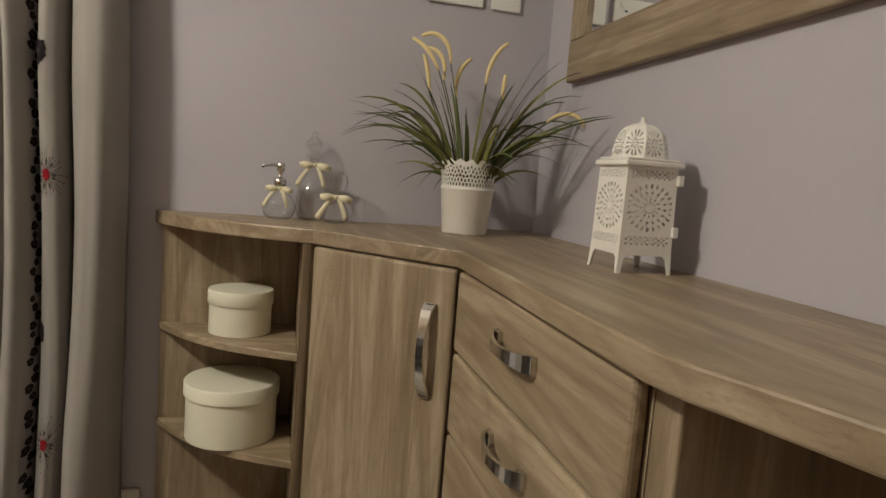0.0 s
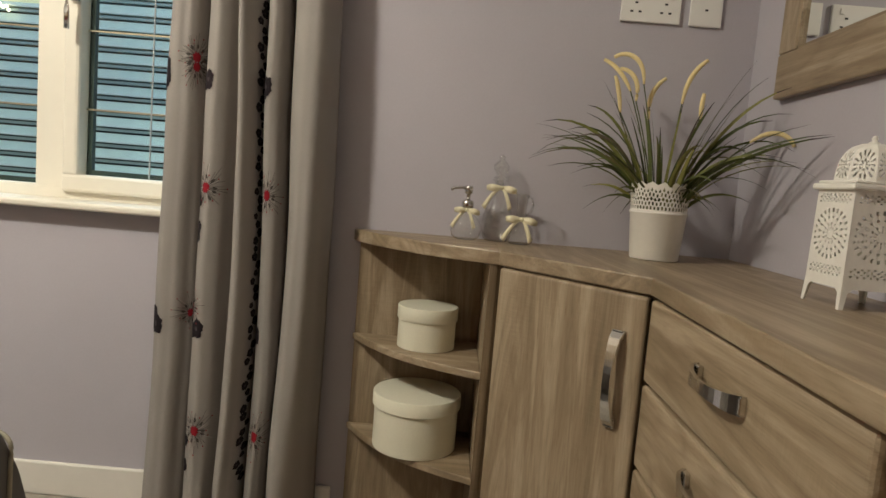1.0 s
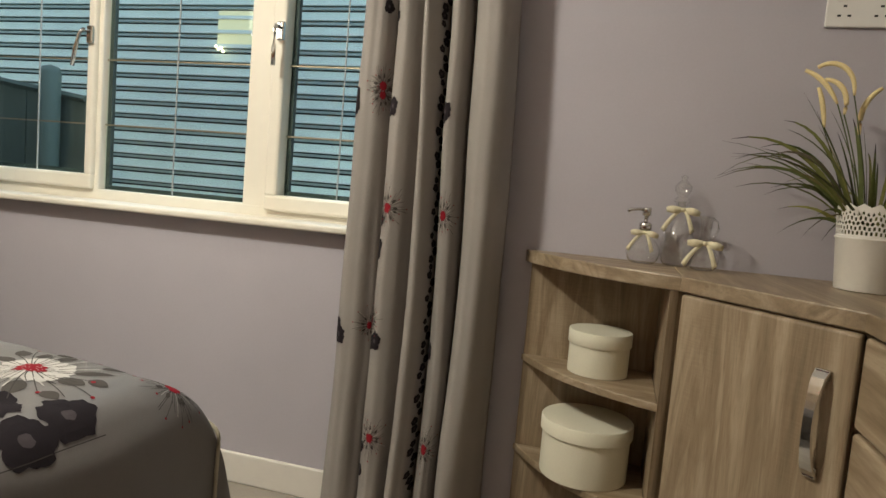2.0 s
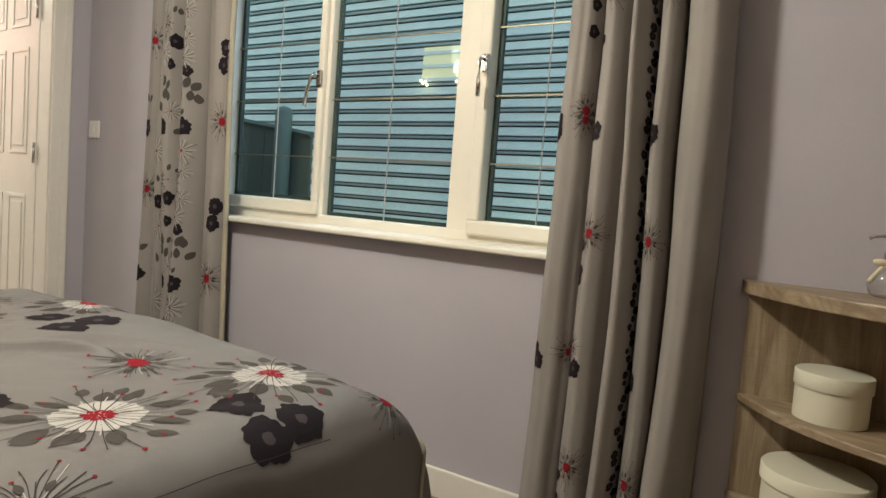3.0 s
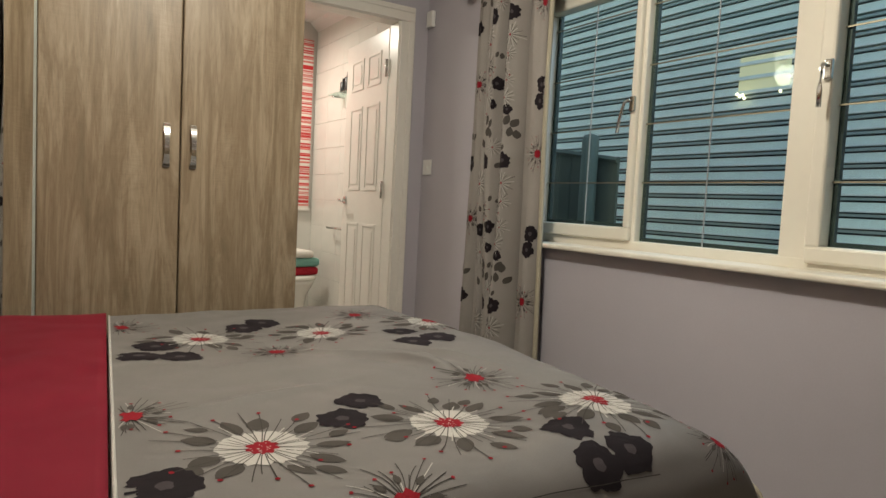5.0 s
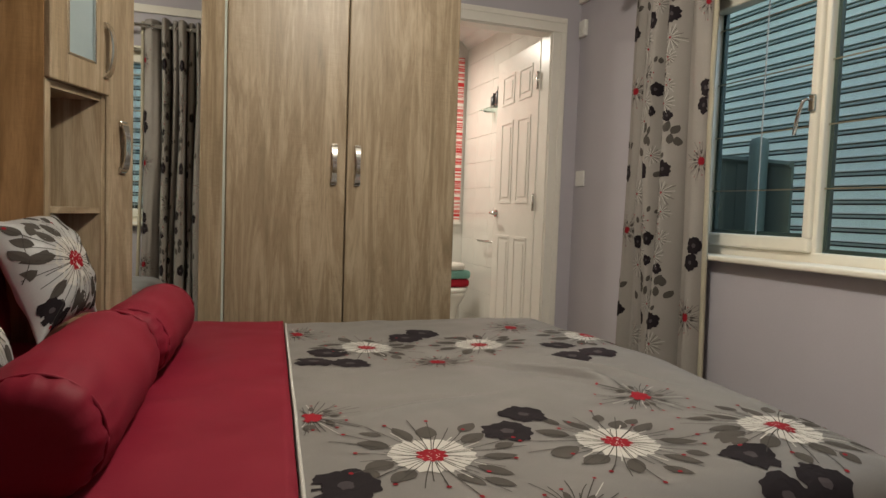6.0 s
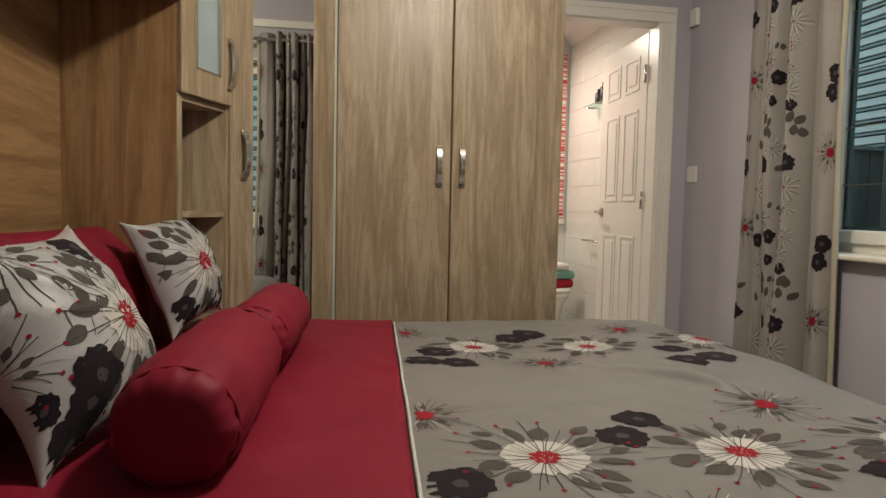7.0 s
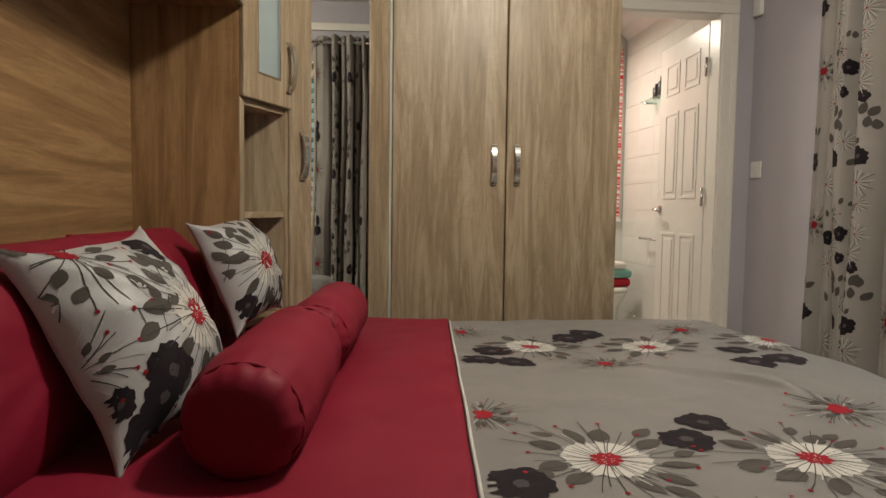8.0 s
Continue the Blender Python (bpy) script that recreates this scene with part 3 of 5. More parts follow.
class Print:
    """Gathers flat printed shapes that follow a cloth: lay(u, v) gives the cloth's point, and shapes lie just above it."""

    def __init__(self, lay, keep=None, lift=0.0010):
        self.lay, self.keep, self.lift = lay, keep, lift
        self.bm = bmesh.new()
        self.rnd = random.Random(7)

    def put(self, u, v, level):
        p = self.lay(u, v)
        e = 0.004
        n = (self.lay(u + e, v) - self.lay(u - e, v)).cross(self.lay(u, v + e) - self.lay(u, v - e))
        return self.bm.verts.new(p + n.normalized() * (self.lift + level * 0.00025))

    def face(self, pts, level, mat):
        if self.keep and not all(self.keep(u, v) for u, v in pts):
            return
        f = self.bm.faces.new([self.put(u, v, level) for u, v in pts])
        f.material_index = mat

    def blob(self, c, radii, level, mat, rings=3):
        """A ragged disc from a list of radii."""
        n = len(radii)
        for i in range(n):
            a, b = 2 * math.pi * i / n, 2 * math.pi * (i + 1) / n
            for k in range(rings):
                r0, r1 = k / rings, (k + 1) / rings
                q = [(c[0] + math.cos(t) * r * R, c[1] + math.sin(t) * r * R) for t, r, R in ((a, r0, radii[i]), (a, r1, radii[i]), (b, r1, radii[(i + 1) % n]), (b, r0, radii[(i + 1) % n]))]
                self.face(q if k else [q[0], q[1], q[2]], level, mat)

    def line(self, a, b, w, level, mat, bend=0.0, steps=6):
        d = Vector((b[0] - a[0], b[1] - a[1]))
        s = Vector((-d.y, d.x)).normalized()
        mid = [Vector(a) + d * (i / steps) + s * (bend * math.sin(math.pi * i / steps)) for i in range(steps + 1)]
        for i in range(steps):
            p, q = mid[i], mid[i + 1]
            self.face([tuple(p - s * w), tuple(q - s * w), tuple(q + s * w), tuple(p + s * w)], level, mat)

    def leaf(self, a, turn, length, width, level, mat):
        d, s = Vector((math.cos(turn), math.sin(turn))), Vector((-math.sin(turn), math.cos(turn)))
        n = 7
        prof = [width * math.sin(math.pi * (i / n) ** 0.85) ** 0.8 for i in range(n + 1)]
        for i in range(n):
            p, q = Vector(a) + d * (length * i / n), Vector(a) + d * (length * (i + 1) / n)
            self.face([tuple(p - s * prof[i]), tuple(q - s * prof[i + 1]), tuple(q), tuple(p)], level, mat)
            self.face([tuple(p), tuple(q), tuple(q + s * prof[i + 1]), tuple(p + s * prof[i])], level, mat)

    def dot(self, c, r, level, mat):
        self.blob(c, [r] * 7, level, mat, 1)

    def daisy(self, c, R=0.078, size=1.0):
        R *= size
        g = self.rnd
        for k in range(9):
            t = 2 * math.pi * k / 9 + g.uniform(-0.25, 0.25)
            r0 = R * g.uniform(0.95, 1.2)
            at = (c[0] + math.cos(t) * r0, c[1] + math.sin(t) * r0)
            self.leaf(at, t + g.uniform(-0.35, 0.35), R * g.uniform(0.75, 1.05), R * g.uniform(0.19, 0.28), 0, 2)
            if g.random() < 0.6:
                t2 = t + g.uniform(0.2, 0.4)
                at = (c[0] + math.cos(t2) * R * 1.6, c[1] + math.sin(t2) * R * 1.6)
                self.leaf(at, t2 + g.uniform(-0.5, 0.5), R * g.uniform(0.55, 0.8), R * g.uniform(0.17, 0.23), 0, 2)
        self.blob(c, [R * (0.88 + 0.18 * abs(math.sin(i * 1.7)) + g.uniform(-0.05, 0.05)) for i in range(44)], 1, 0, 3)
        for k in range(46):
            t = 2 * math.pi * (k + g.uniform(-0.35, 0.35)) / 46
            r1 = R * (g.uniform(1.5, 2.55) if k % 2 else g.uniform(0.85, 1.6))
            a = (c[0] + math.cos(t) * R * 0.3, c[1] + math.sin(t) * R * 0.3)
            b = (c[0] + math.cos(t) * r1, c[1] + math.sin(t) * r1)
            white = k % 4 == 2
            self.line(a, b, R * (0.0125 if not white else 0.017), 2, 0 if white else 4, g.uniform(-0.06, 0.06) * R)
            if k % 4 == 1 and not white:
                self.dot(b, R * 0.06, 3, 1)
        self.blob(c, [R * 0.36 * (0.82 + 0.28 * abs(math.sin(i * 2.1)) + g.uniform(-0.06, 0.06)) for i in range(26)], 3, 1, 2)
        for k in range(16):
            t, r = g.uniform(0, 6.28), R * 0.27 * math.sqrt(g.random())
            self.dot((c[0] + math.cos(t) * r, c[1] + math.sin(t) * r), R * 0.018, 4, 0)

    def spider(self, c, R=0.10, size=1.0):
        R *= size
        g = self.rnd
        for k in range(42):
            t = 2 * math.pi * (k + g.uniform(-0.4, 0.4)) / 42
            r1 = R * g.uniform(0.55, 1.15)
            a = (c[0] + math.cos(t) * R * 0.15, c[1] + math.sin(t) * R * 0.15)
            b = (c[0] + math.cos(t) * r1, c[1] + math.sin(t) * r1)
            self.line(a, b, R * 0.008, 1, 0 if k % 6 == 3 else 4, g.uniform(-0.05, 0.05) * R)
            if k % 4 == 0:
                self.dot(b, R * 0.035, 2, 1)
            if k % 5 == 0:
                self.leaf((c[0] + math.cos(t) * R * 0.35, c[1] + math.sin(t) * R * 0.35), t, R * 0.25, R * 0.06, 2, 2)
        self.blob(c, [R * 0.22 * (0.8 + 0.35 * abs(math.sin(i * 1.9)) + g.uniform(-0.08, 0.08)) for i in range(20)], 3, 1, 2)

    def poppy(self, c, r=0.055, size=1.0):
        r *= size
        g = self.rnd
        ph = g.uniform(0, 6.28)
        self.blob(c, [r * (0.90 + 0.06 * math.cos(5 * 2 * math.pi * i / 44 + ph) + 0.05 * math.cos(3 * 2 * math.pi * i / 44 + 2 * ph) + 0.05 * math.cos(11 * 2 * math.pi * i / 44 - ph) + g.uniform(-0.05, 0.05)) for i in range(44)], 1, 3, 3)
        self.blob(c, [r * 0.22 * (1 + g.uniform(-0.2, 0.2)) for i in range(12)], 2, 5, 1)

    def white_star(self, c, R=0.06, size=1.0):
        """White stamens over a dark ring, with a small red heart."""
        R *= size
        g = self.rnd
        for k in range(26):
            t = 2 * math.pi * (k + g.uniform(-0.3, 0.3)) / 26
            r1 = R * g.uniform(0.75, 1.25)
            a = (c[0] + math.cos(t) * R * 0.22, c[1] + math.sin(t) * R * 0.22)
            b = (c[0] + math.cos(t) * r1, c[1] + math.sin(t) * r1)
            self.line(a, b, R * (0.030 if k % 2 else 0.018), 2, 0 if k % 2 else 4, 0.0, 4)
        self.blob(c, [R * 0.10 * (1 + g.uniform(-0.2, 0.2)) for i in range(14)], 3, 1, 1)

    def leaves(self, c, size=1.0):
        """A pair of grey leaves on a thin stalk."""
        g = self.rnd
        t = g.uniform(0.6, 1.4)
        L = 0.045 * (0.7 + 0.3 * size)
        self.leaf(c, t + 0.9, L, L * 0.27, 1, 2)
        self.leaf((c[0] + 0.012, c[1] - 0.010), t - 0.5, L * 0.95, L * 0.27, 1, 2)
        if size > 1.5:
            self.leaf((c[0] - 0.012, c[1] - 0.015), t + 2.3, L * 0.9, L * 0.26, 1, 2)
        self.line((c[0] - 0.02, c[1] - 0.05), c, 0.0007, 1, 4)

    def rays(self, c, R=0.075, size=1.0, red=False):
        """Fine stamens round an open centre, with tips in red."""
        R *= size
        g = self.rnd
        n = 26
        for k in range(n):
            t = 2 * math.pi * (k + g.uniform(-0.4, 0.4)) / n
            r1 = R * g.uniform(0.6, 1.15)
            a = (c[0] + math.cos(t) * R * 0.12, c[1] + math.sin(t) * R * 0.12)
            b = (c[0] + math.cos(t) * r1, c[1] + math.sin(t) * r1)
            self.line(a, b, 0.0008 * (0.6 + 0.4 * size), 1, 0 if k % 4 == 1 else 4, g.uniform(-0.05, 0.05) * R)
            if k % 3 == 0:
                self.dot(b, 0.0035, 2, 1)
            if k % 4 == 0:
                self.leaf((c[0] + math.cos(t) * R * 0.30, c[1] + math.sin(t) * R * 0.30), t + 0.2, R * 0.24, R * 0.065, 2, 2)
        if red:
            self.blob(c, [0.018 * (0.8 + 0.35 * abs(math.sin(i * 1.9)) + g.uniform(-0.08, 0.08)) for i in range(20)], 3, 1, 2)

    def motif(self, kind, c, size):
        if kind == "d":
            self.daisy(c, 0.078, size)
        elif kind == "s":
            self.spider(c, 0.10, size)
        elif kind == "S":
            self.rays(c, 0.10, size, True)
        elif kind == "l":
            self.leaves(c, size)
        else:
            self.poppy(c, 0.055, size)

    def done(self, parent):
        ob = part("floral_print", self.bm, (PRINT_WHITE, PRINT_RED, PRINT_GREY, PRINT_DARK, PRINT_LINE, PRINT_HEART), parent, "printed white, red, grey and aubergine flowers")
        ob["kind"] = "stuff"
        return ob


PRINT_HEART = cloth("poppy_heart_print", (0.06, 0.05, 0.055), 0.2)

# ---- the bed ----
BX0, BX1, BY1, BTOP = -2.42, -0.988, 0.975, 0.600
RX, RY = 0.112, 0.225


def fold(s, r):
    """Cloth that runs s past an edge of radius r: how far out, and how far down."""
    if s <= 0:
        return s, 0.0
    a = s / r
    if a < math.pi / 2:
        return r * math.sin(a), r * (1 - math.cos(a))
    return r, r + s - r * math.pi / 2


def bed_cloth(u, v):
    ox, dx = fold(u - BX1, RX) if u > (BX0 + BX1) / 2 else fold(BX0 - u, RX)
    x = BX1 + ox if u > (BX0 + BX1) / 2 else BX0 - ox
    k = min(1.0, max(0.0, (u + 1.30) / 0.35))
    f = min(1.0, max(0.0, (u + 1.80) / 0.60))
    foot_line = BY1 + 0.037 - 0.025 * f * f * (3 - 2 * f) - 0.028 * k * k * (3 - 2 * k)
    oy, dy = fold(v - foot_line, RY)
    y = foot_line + oy
    z = BTOP - math.sqrt(dx * dx + dy * dy)
    w = noise.noise(Vector((u * 2.2, v * 2.0, 3))) * 0.012 + noise.noise(Vector((u * 5.0 + v * 4, v * 4 - u * 3, 9))) * 0.006 + abs(noise.noise(Vector((u * 3.1 - v * 1.2, v * 2.2 + u, 4)))) * 0.010
    # soft creases on the top and deep folds in the hanging sides
    crease = 0.024 * math.exp(-((v - 0.66 - 0.55 * (u + 1.60) - 0.02 * math.sin((u + 1.6) * 14)) / 0.016) ** 2) * math.exp(-((u + 1.58) / 0.15) ** 2)
    crease += 0.019 * math.exp(-((v - 0.82 - 0.50 * (u + 1.60)) / 0.015) ** 2) * math.exp(-((u + 1.58) / 0.12) ** 2) + 0.014 * math.exp(-((v - 0.74 - 0.7 * (u + 1.5)) / 0.014) ** 2) * math.exp(-((u + 1.50) / 0.09) ** 2)
    crease += 0.007 * math.exp(-((u + 1.42 + 0.25 * (v - 0.3)) / 0.016) ** 2) * math.exp(-((v - 0.32) / 0.16) ** 2)
    crease += 0.010 * math.exp(-((u + 1.05 + 0.5 * (v - 0.8)) / 0.03) ** 2) * math.exp(-((v - 0.85) / 0.12) ** 2)
    w += 0.0022 * noise.noise(Vector((u * 14 + v * 6, v * 11 - u * 5, 2))) + 0.003 * abs(noise.noise(Vector((u * 7 - v * 5, v * 6, 8))))
    side = min(1.0, max(0.0, (dx - 0.06) / 0.2))
    foot = min(1.0, max(0.0, (dy - 0.15) / 0.2))
    sx = 0.026 * math.sin(v * 15 + 2 * math.sin(v * 3)) * side + 0.02 * side
    y += (0.024 * math.sin(u * 14 + 1) + 0.026) * foot
    x += sx if u > (BX0 + BX1) / 2 else -sx
    # the filling is plumper towards the middle of the foot
    plump = 0.020 * math.exp(-((u + 1.72) / 0.36) ** 2) * math.exp(-((v - 1.04) / 0.19) ** 2)
    return Vector((x, y, z + w + crease + plump))


def edge_of_print(u):
    return 0.106 - (u + 2.52) * 0.0785


def cloth_grid(u0, u1, v0, v1, nu, nv, lay, low=None, thick=0.0):
    bm = bmesh.new()
    rows = []
    for j in range(nv + 1):
        rows.append([])
        for i in range(nu + 1):
            u = u0 + (u1 - u0) * i / nu
            a = low(u) if low else v0
            rows[-1].append(bm.verts.new(lay(u, a + (v1 - a) * j / nv)))
    for j in range(nv):
        for i in range(nu):
            bm.faces.new((rows[j][i], rows[j][i + 1], rows[j + 1][i + 1], rows[j + 1][i]))
    return bm


bed = thing("bed", "double divan bed with a padded mattress under the bedding", "bed")
part("divan_base", boxed(-2.40, -1.03, -0.86, 1.02, 0.05, 0.32, 0.02, 2), cloth("divan_fabric", (0.22, 0.20, 0.18)), bed)
part("mattress", boxed(-2.41, -1.02, -0.86, 1.02, 0.322, 0.55, 0.05, 3), cloth("mattress_ticking", (0.62, 0.60, 0.55)), bed)
for x in (-2.3, -1.13):
    for y in (-0.75, 0.9):
        part("foot", lathe([(0, 0), (0.025, 0), (0.03, 0.05), (0, 0.05)], 16, None, (x, y)), BLACK, bed)

duvet = thing("duvet", "stone-coloured duvet with a bold floral print, spread on the bed", "duvet")
cover = part("cover", cloth_grid(BX0 - 0.5, BX1 + 0.52, 0, 1.62, 300, 220, bed_cloth, edge_of_print), BEIGE, duvet, "", True)
m = cover.modifiers.new("thickness", "SOLIDIFY")
m.thickness, m.offset = 0.012, -1.0
bm = tube([bed_cloth(BX0 - 0.45 + (BX1 - BX0 + 0.9) * i / 70, edge_of_print(BX0 - 0.45 + (BX1 - BX0 + 0.9) * i / 70)) + Vector((0, 0.004, 0.001)) for i in range(71)], 0.0034, 8)
part("edge_piping", bm, PRINT_WHITE, duvet, "pale piped edge", True)
pr = Print(bed_cloth, lambda u, v: v > edge_of_print(u) + 0.012)
for c in ((-1.104, 0.910), (-1.147, 0.571), (-1.175, 0.224), (-2.029, 0.300), (-1.993, 0.646), (-2.010, 1.040)):
    pr.daisy(c, 0.073)
for c in ((-1.372, 0.786), (-0.912, 1.070), (-1.814, 0.451), (-1.385, 0.048), (-2.215, 0.857), (-2.260, 0.120), (-0.921, 0.360)):
    pr.spider(c, size=0.78 if c[1] > 1.0 else 1.0)
for c in ((-1.85, 0.121), (-1.835, 0.212), (-1.97, 0.175), (-2.193, 0.523), (-2.14, 0.45), (-1.905, 0.870), (-1.750, 0.915), (-1.728, 0.818), (-1.319, 0.465), (-1.239, 0.393), (-1.015, 0.751), (-0.921, 0.820), (-0.908, 0.733), (-1.083, 0.060)):
    pr.poppy(c, 0.060 if c[0] < -1.5 or c[1] < 0.1 else 0.053)
# no print: a dark line drawn for the shaded seam crease along the side
pr.line((-0.875, 0.30), (-0.865, 0.86), 0.0009, 1, 4, 0.012, 20)
pr.done(duvet)
bm = tube([bed_cloth(BX1 + 0.04 + 0.55 * i / 30, BY1 + RY * 1.05 + 0.02 * i / 30) + Vector((0.004, 0.004, 0.002)) for i in range(31)], 0.0045, 8)
part("corner_piping", bm, LINING, duvet, "pale piped edge at the foot corner", True)

# crimson turned-down sheet over the head of the bed
def sheet_cloth(u, v):
    p = bed_cloth(u, v)
    return p + Vector((0, 0, 0.010 + 0.004 * noise.noise(Vector((u * 5, v * 4, 1)))))
sheet = thing("turned_down_sheet", "crimson cotton sheet turned down over the duvet", "sheet")
bm = bmesh.new()
nu, nv = 90, 44
grid = [[bm.verts.new(sheet_cloth(BX0 - 0.45 + (BX1 - BX0 + 0.93) * i / nu, -0.86 + (edge_of_print(BX0 - 0.45 + (BX1 - BX0 + 0.93) * i / nu) + 0.86 - 0.004) * j / nv)) for i in range(nu + 1)] for j in range(nv + 1)]
for j in range(nv):
    for i in range(nu):
        bm.faces.new((grid[j][i], grid[j][i + 1], grid[j + 1][i + 1], grid[j + 1][i]))
sh = part("sheet_cloth", bm, RED, sheet, "", True)
m = sh.modifiers.new("thickness", "SOLIDIFY")
m.thickness, m.offset = 0.009, -1.0


def cushion_point(a, b, side, w, h, t, pinch=0.14):
    """A pillow's skin for a, b in -1..1: pinched edges, pointed corners."""
    ea, eb = 1 - abs(a) ** 2.2, 1 - abs(b) ** 2.2
    puff = max(0.0, ea * eb) ** 0.62
    x = a * w / 2 * (1 - pinch * (1 - b ** 4) * abs(a))
    y = b * h / 2 * (1 - pinch * (1 - a ** 4) * abs(b))
    wr = 0.008 * noise.noise(Vector((a * 2.5 + w * 9, b * 2.5, side * 2 + t))) + 0.009 * math.sin(11 * math.atan2(b, a) + 1) * (abs(a * b)) ** 0.5 * puff
    return Vector((x, y, side * (t / 2 * puff * (1.0 if side > 0 else 0.35) + (wr if puff > 0 else 0) + 0.003)))


def cushion_mesh(w, h, t, n=30, pinch=0.14):
    bm = bmesh.new()
    sheets = []
    for side in (1, -1):
        g = [[bm.verts.new(cushion_point(-1 + 2 * i / n, -1 + 2 * j / n, side, w, h, t, pinch)) for i in range(n + 1)] for j in range(n + 1)]
        for j in range(n):
            for i in range(n):
                q = (g[j][i], g[j][i + 1], g[j + 1][i + 1], g[j + 1][i])
                bm.faces.new(q if side > 0 else q[::-1])
        sheets.append(g)
    rim = [(0, i) for i in range(n)] + [(j, n) for j in range(n)] + [(n, n - i) for i in range(n)] + [(n - j, 0) for j in range(n)]
    for (j, i), (q, p) in zip(rim, rim[1:] + rim[:1]):
        bm.faces.new((sheets[1][j][i], sheets[1][q][p], sheets[0][q][p], sheets[0][j][i]))
    bmesh.ops.recalc_face_normals(bm, faces=bm.faces)
    return bm


def frame_of(centre, right, up):
    r = Vector(right).normalized()
    n = r.cross(Vector(up)).normalized()
    u = n.cross(r)
    return Matrix.Translation(centre) @ Matrix((r, u, n)).transposed().to_4x4()


def pillow(label, centre, right, up, w, h, t, mat):
    ob = thing("pillow", label, "pillow", group="pillows against the headboard")
    part("pillowcase", moved(cushion_mesh(w, h, t, 36, 0.02), frame_of(centre, right, up)), mat, ob, "", True)
    return ob


pillow("crimson pillow propped against the panelled headboard", (-1.22, -0.735, 0.755), (-1, 0, 0), (0, -0.30, 0.95), 0.80, 0.385, 0.19, RED)
pillow("crimson pillow propped against the panelled headboard", (-1.98, -0.745, 0.755), (-1, 0.02, 0), (0, -0.28, 0.95), 0.76, 0.385, 0.18, RED)


SATIN = cloth("stone_satin", (0.385, 0.388, 0.395), 0.06, 0.42, 900.0, 0.3)
SATIN.node_tree.nodes["Principled BSDF"].inputs["Specular IOR Level"].default_value = 0.3


def scatter_cushion(centre, right, up, w, h, motifs, shift=0.0):
    ob = thing("scatter_cushion", "square floral scatter cushion leaning on a crimson pillow", "cushion", group="floral scatter cushions")
    m = frame_of(centre, right, up)
    t = 0.20
    part("cushion_cover", moved(cushion_mesh(w, h, t, 44), m), SATIN, ob, "", True)
    pr = Print(lambda u, v: m @ cushion_point(max(-0.995, min(0.995, u / w * 2)), max(-0.995, min(0.995, v / h * 2)), 1, w, h, t), lambda u, v: abs(u) < w * 0.49 and abs(v) < h * 0.49, 0.0006)
    for kind, c, size in motifs:
        pr.motif(kind, ((c[0] + shift) * w / 2, c[1] * h / 2), size * w / 0.40)
    pr.done(ob)
    return ob


MOTIFS = (("d", (0.27, -0.10), 0.98), ("S", (-0.60, 0.84), 1.55), ("p", (-0.40, -0.50), 1.05), ("p", (-0.55, -0.68), 0.85), ("p", (-0.74, -0.90), 0.95), ("p", (0.36, 0.72), 0.85), ("p", (0.80, 0.38), 0.9), ("p", (-0.90, -0.52), 0.5), ("p", (0.30, -0.86), 0.8),
          ("l", (-0.92, 0.40), 0.5), ("S", (-1.02, -0.14), 0.8), ("l", (0.12, 0.46), 1.0), ("l", (-0.20, 0.10), 0.8))
MOTIFS_SMALL = (("d", (-0.12, -0.02), 1.12), ("p", (0.86, 0.30), 0.8), ("p", (0.62, -0.80), 0.7), ("p", (-0.80, -0.62), 0.75), ("p", (-0.62, -0.88), 0.8), ("l", (-0.72, 0.62), 1.6), ("l", (-0.86, 0.20), 1.0), ("l", (0.55, 0.66), 1.6), ("l", (-0.1, 0.80), 1.6), ("l", (0.66, -0.30), 1.6), ("l", (0.10, -0.84), 1.0))
scatter_cushion((-1.310, -0.575, 0.785), (-0.97, 0.215, 0.050), (-0.069, -0.487, 0.871), 0.385, 0.385, MOTIFS)
scatter_cushion((-2.150, -0.567, 0.812), (-0.97, 0.226, 0.085), (-0.010, -0.390, 0.920), 0.345, 0.345, MOTIFS_SMALL)


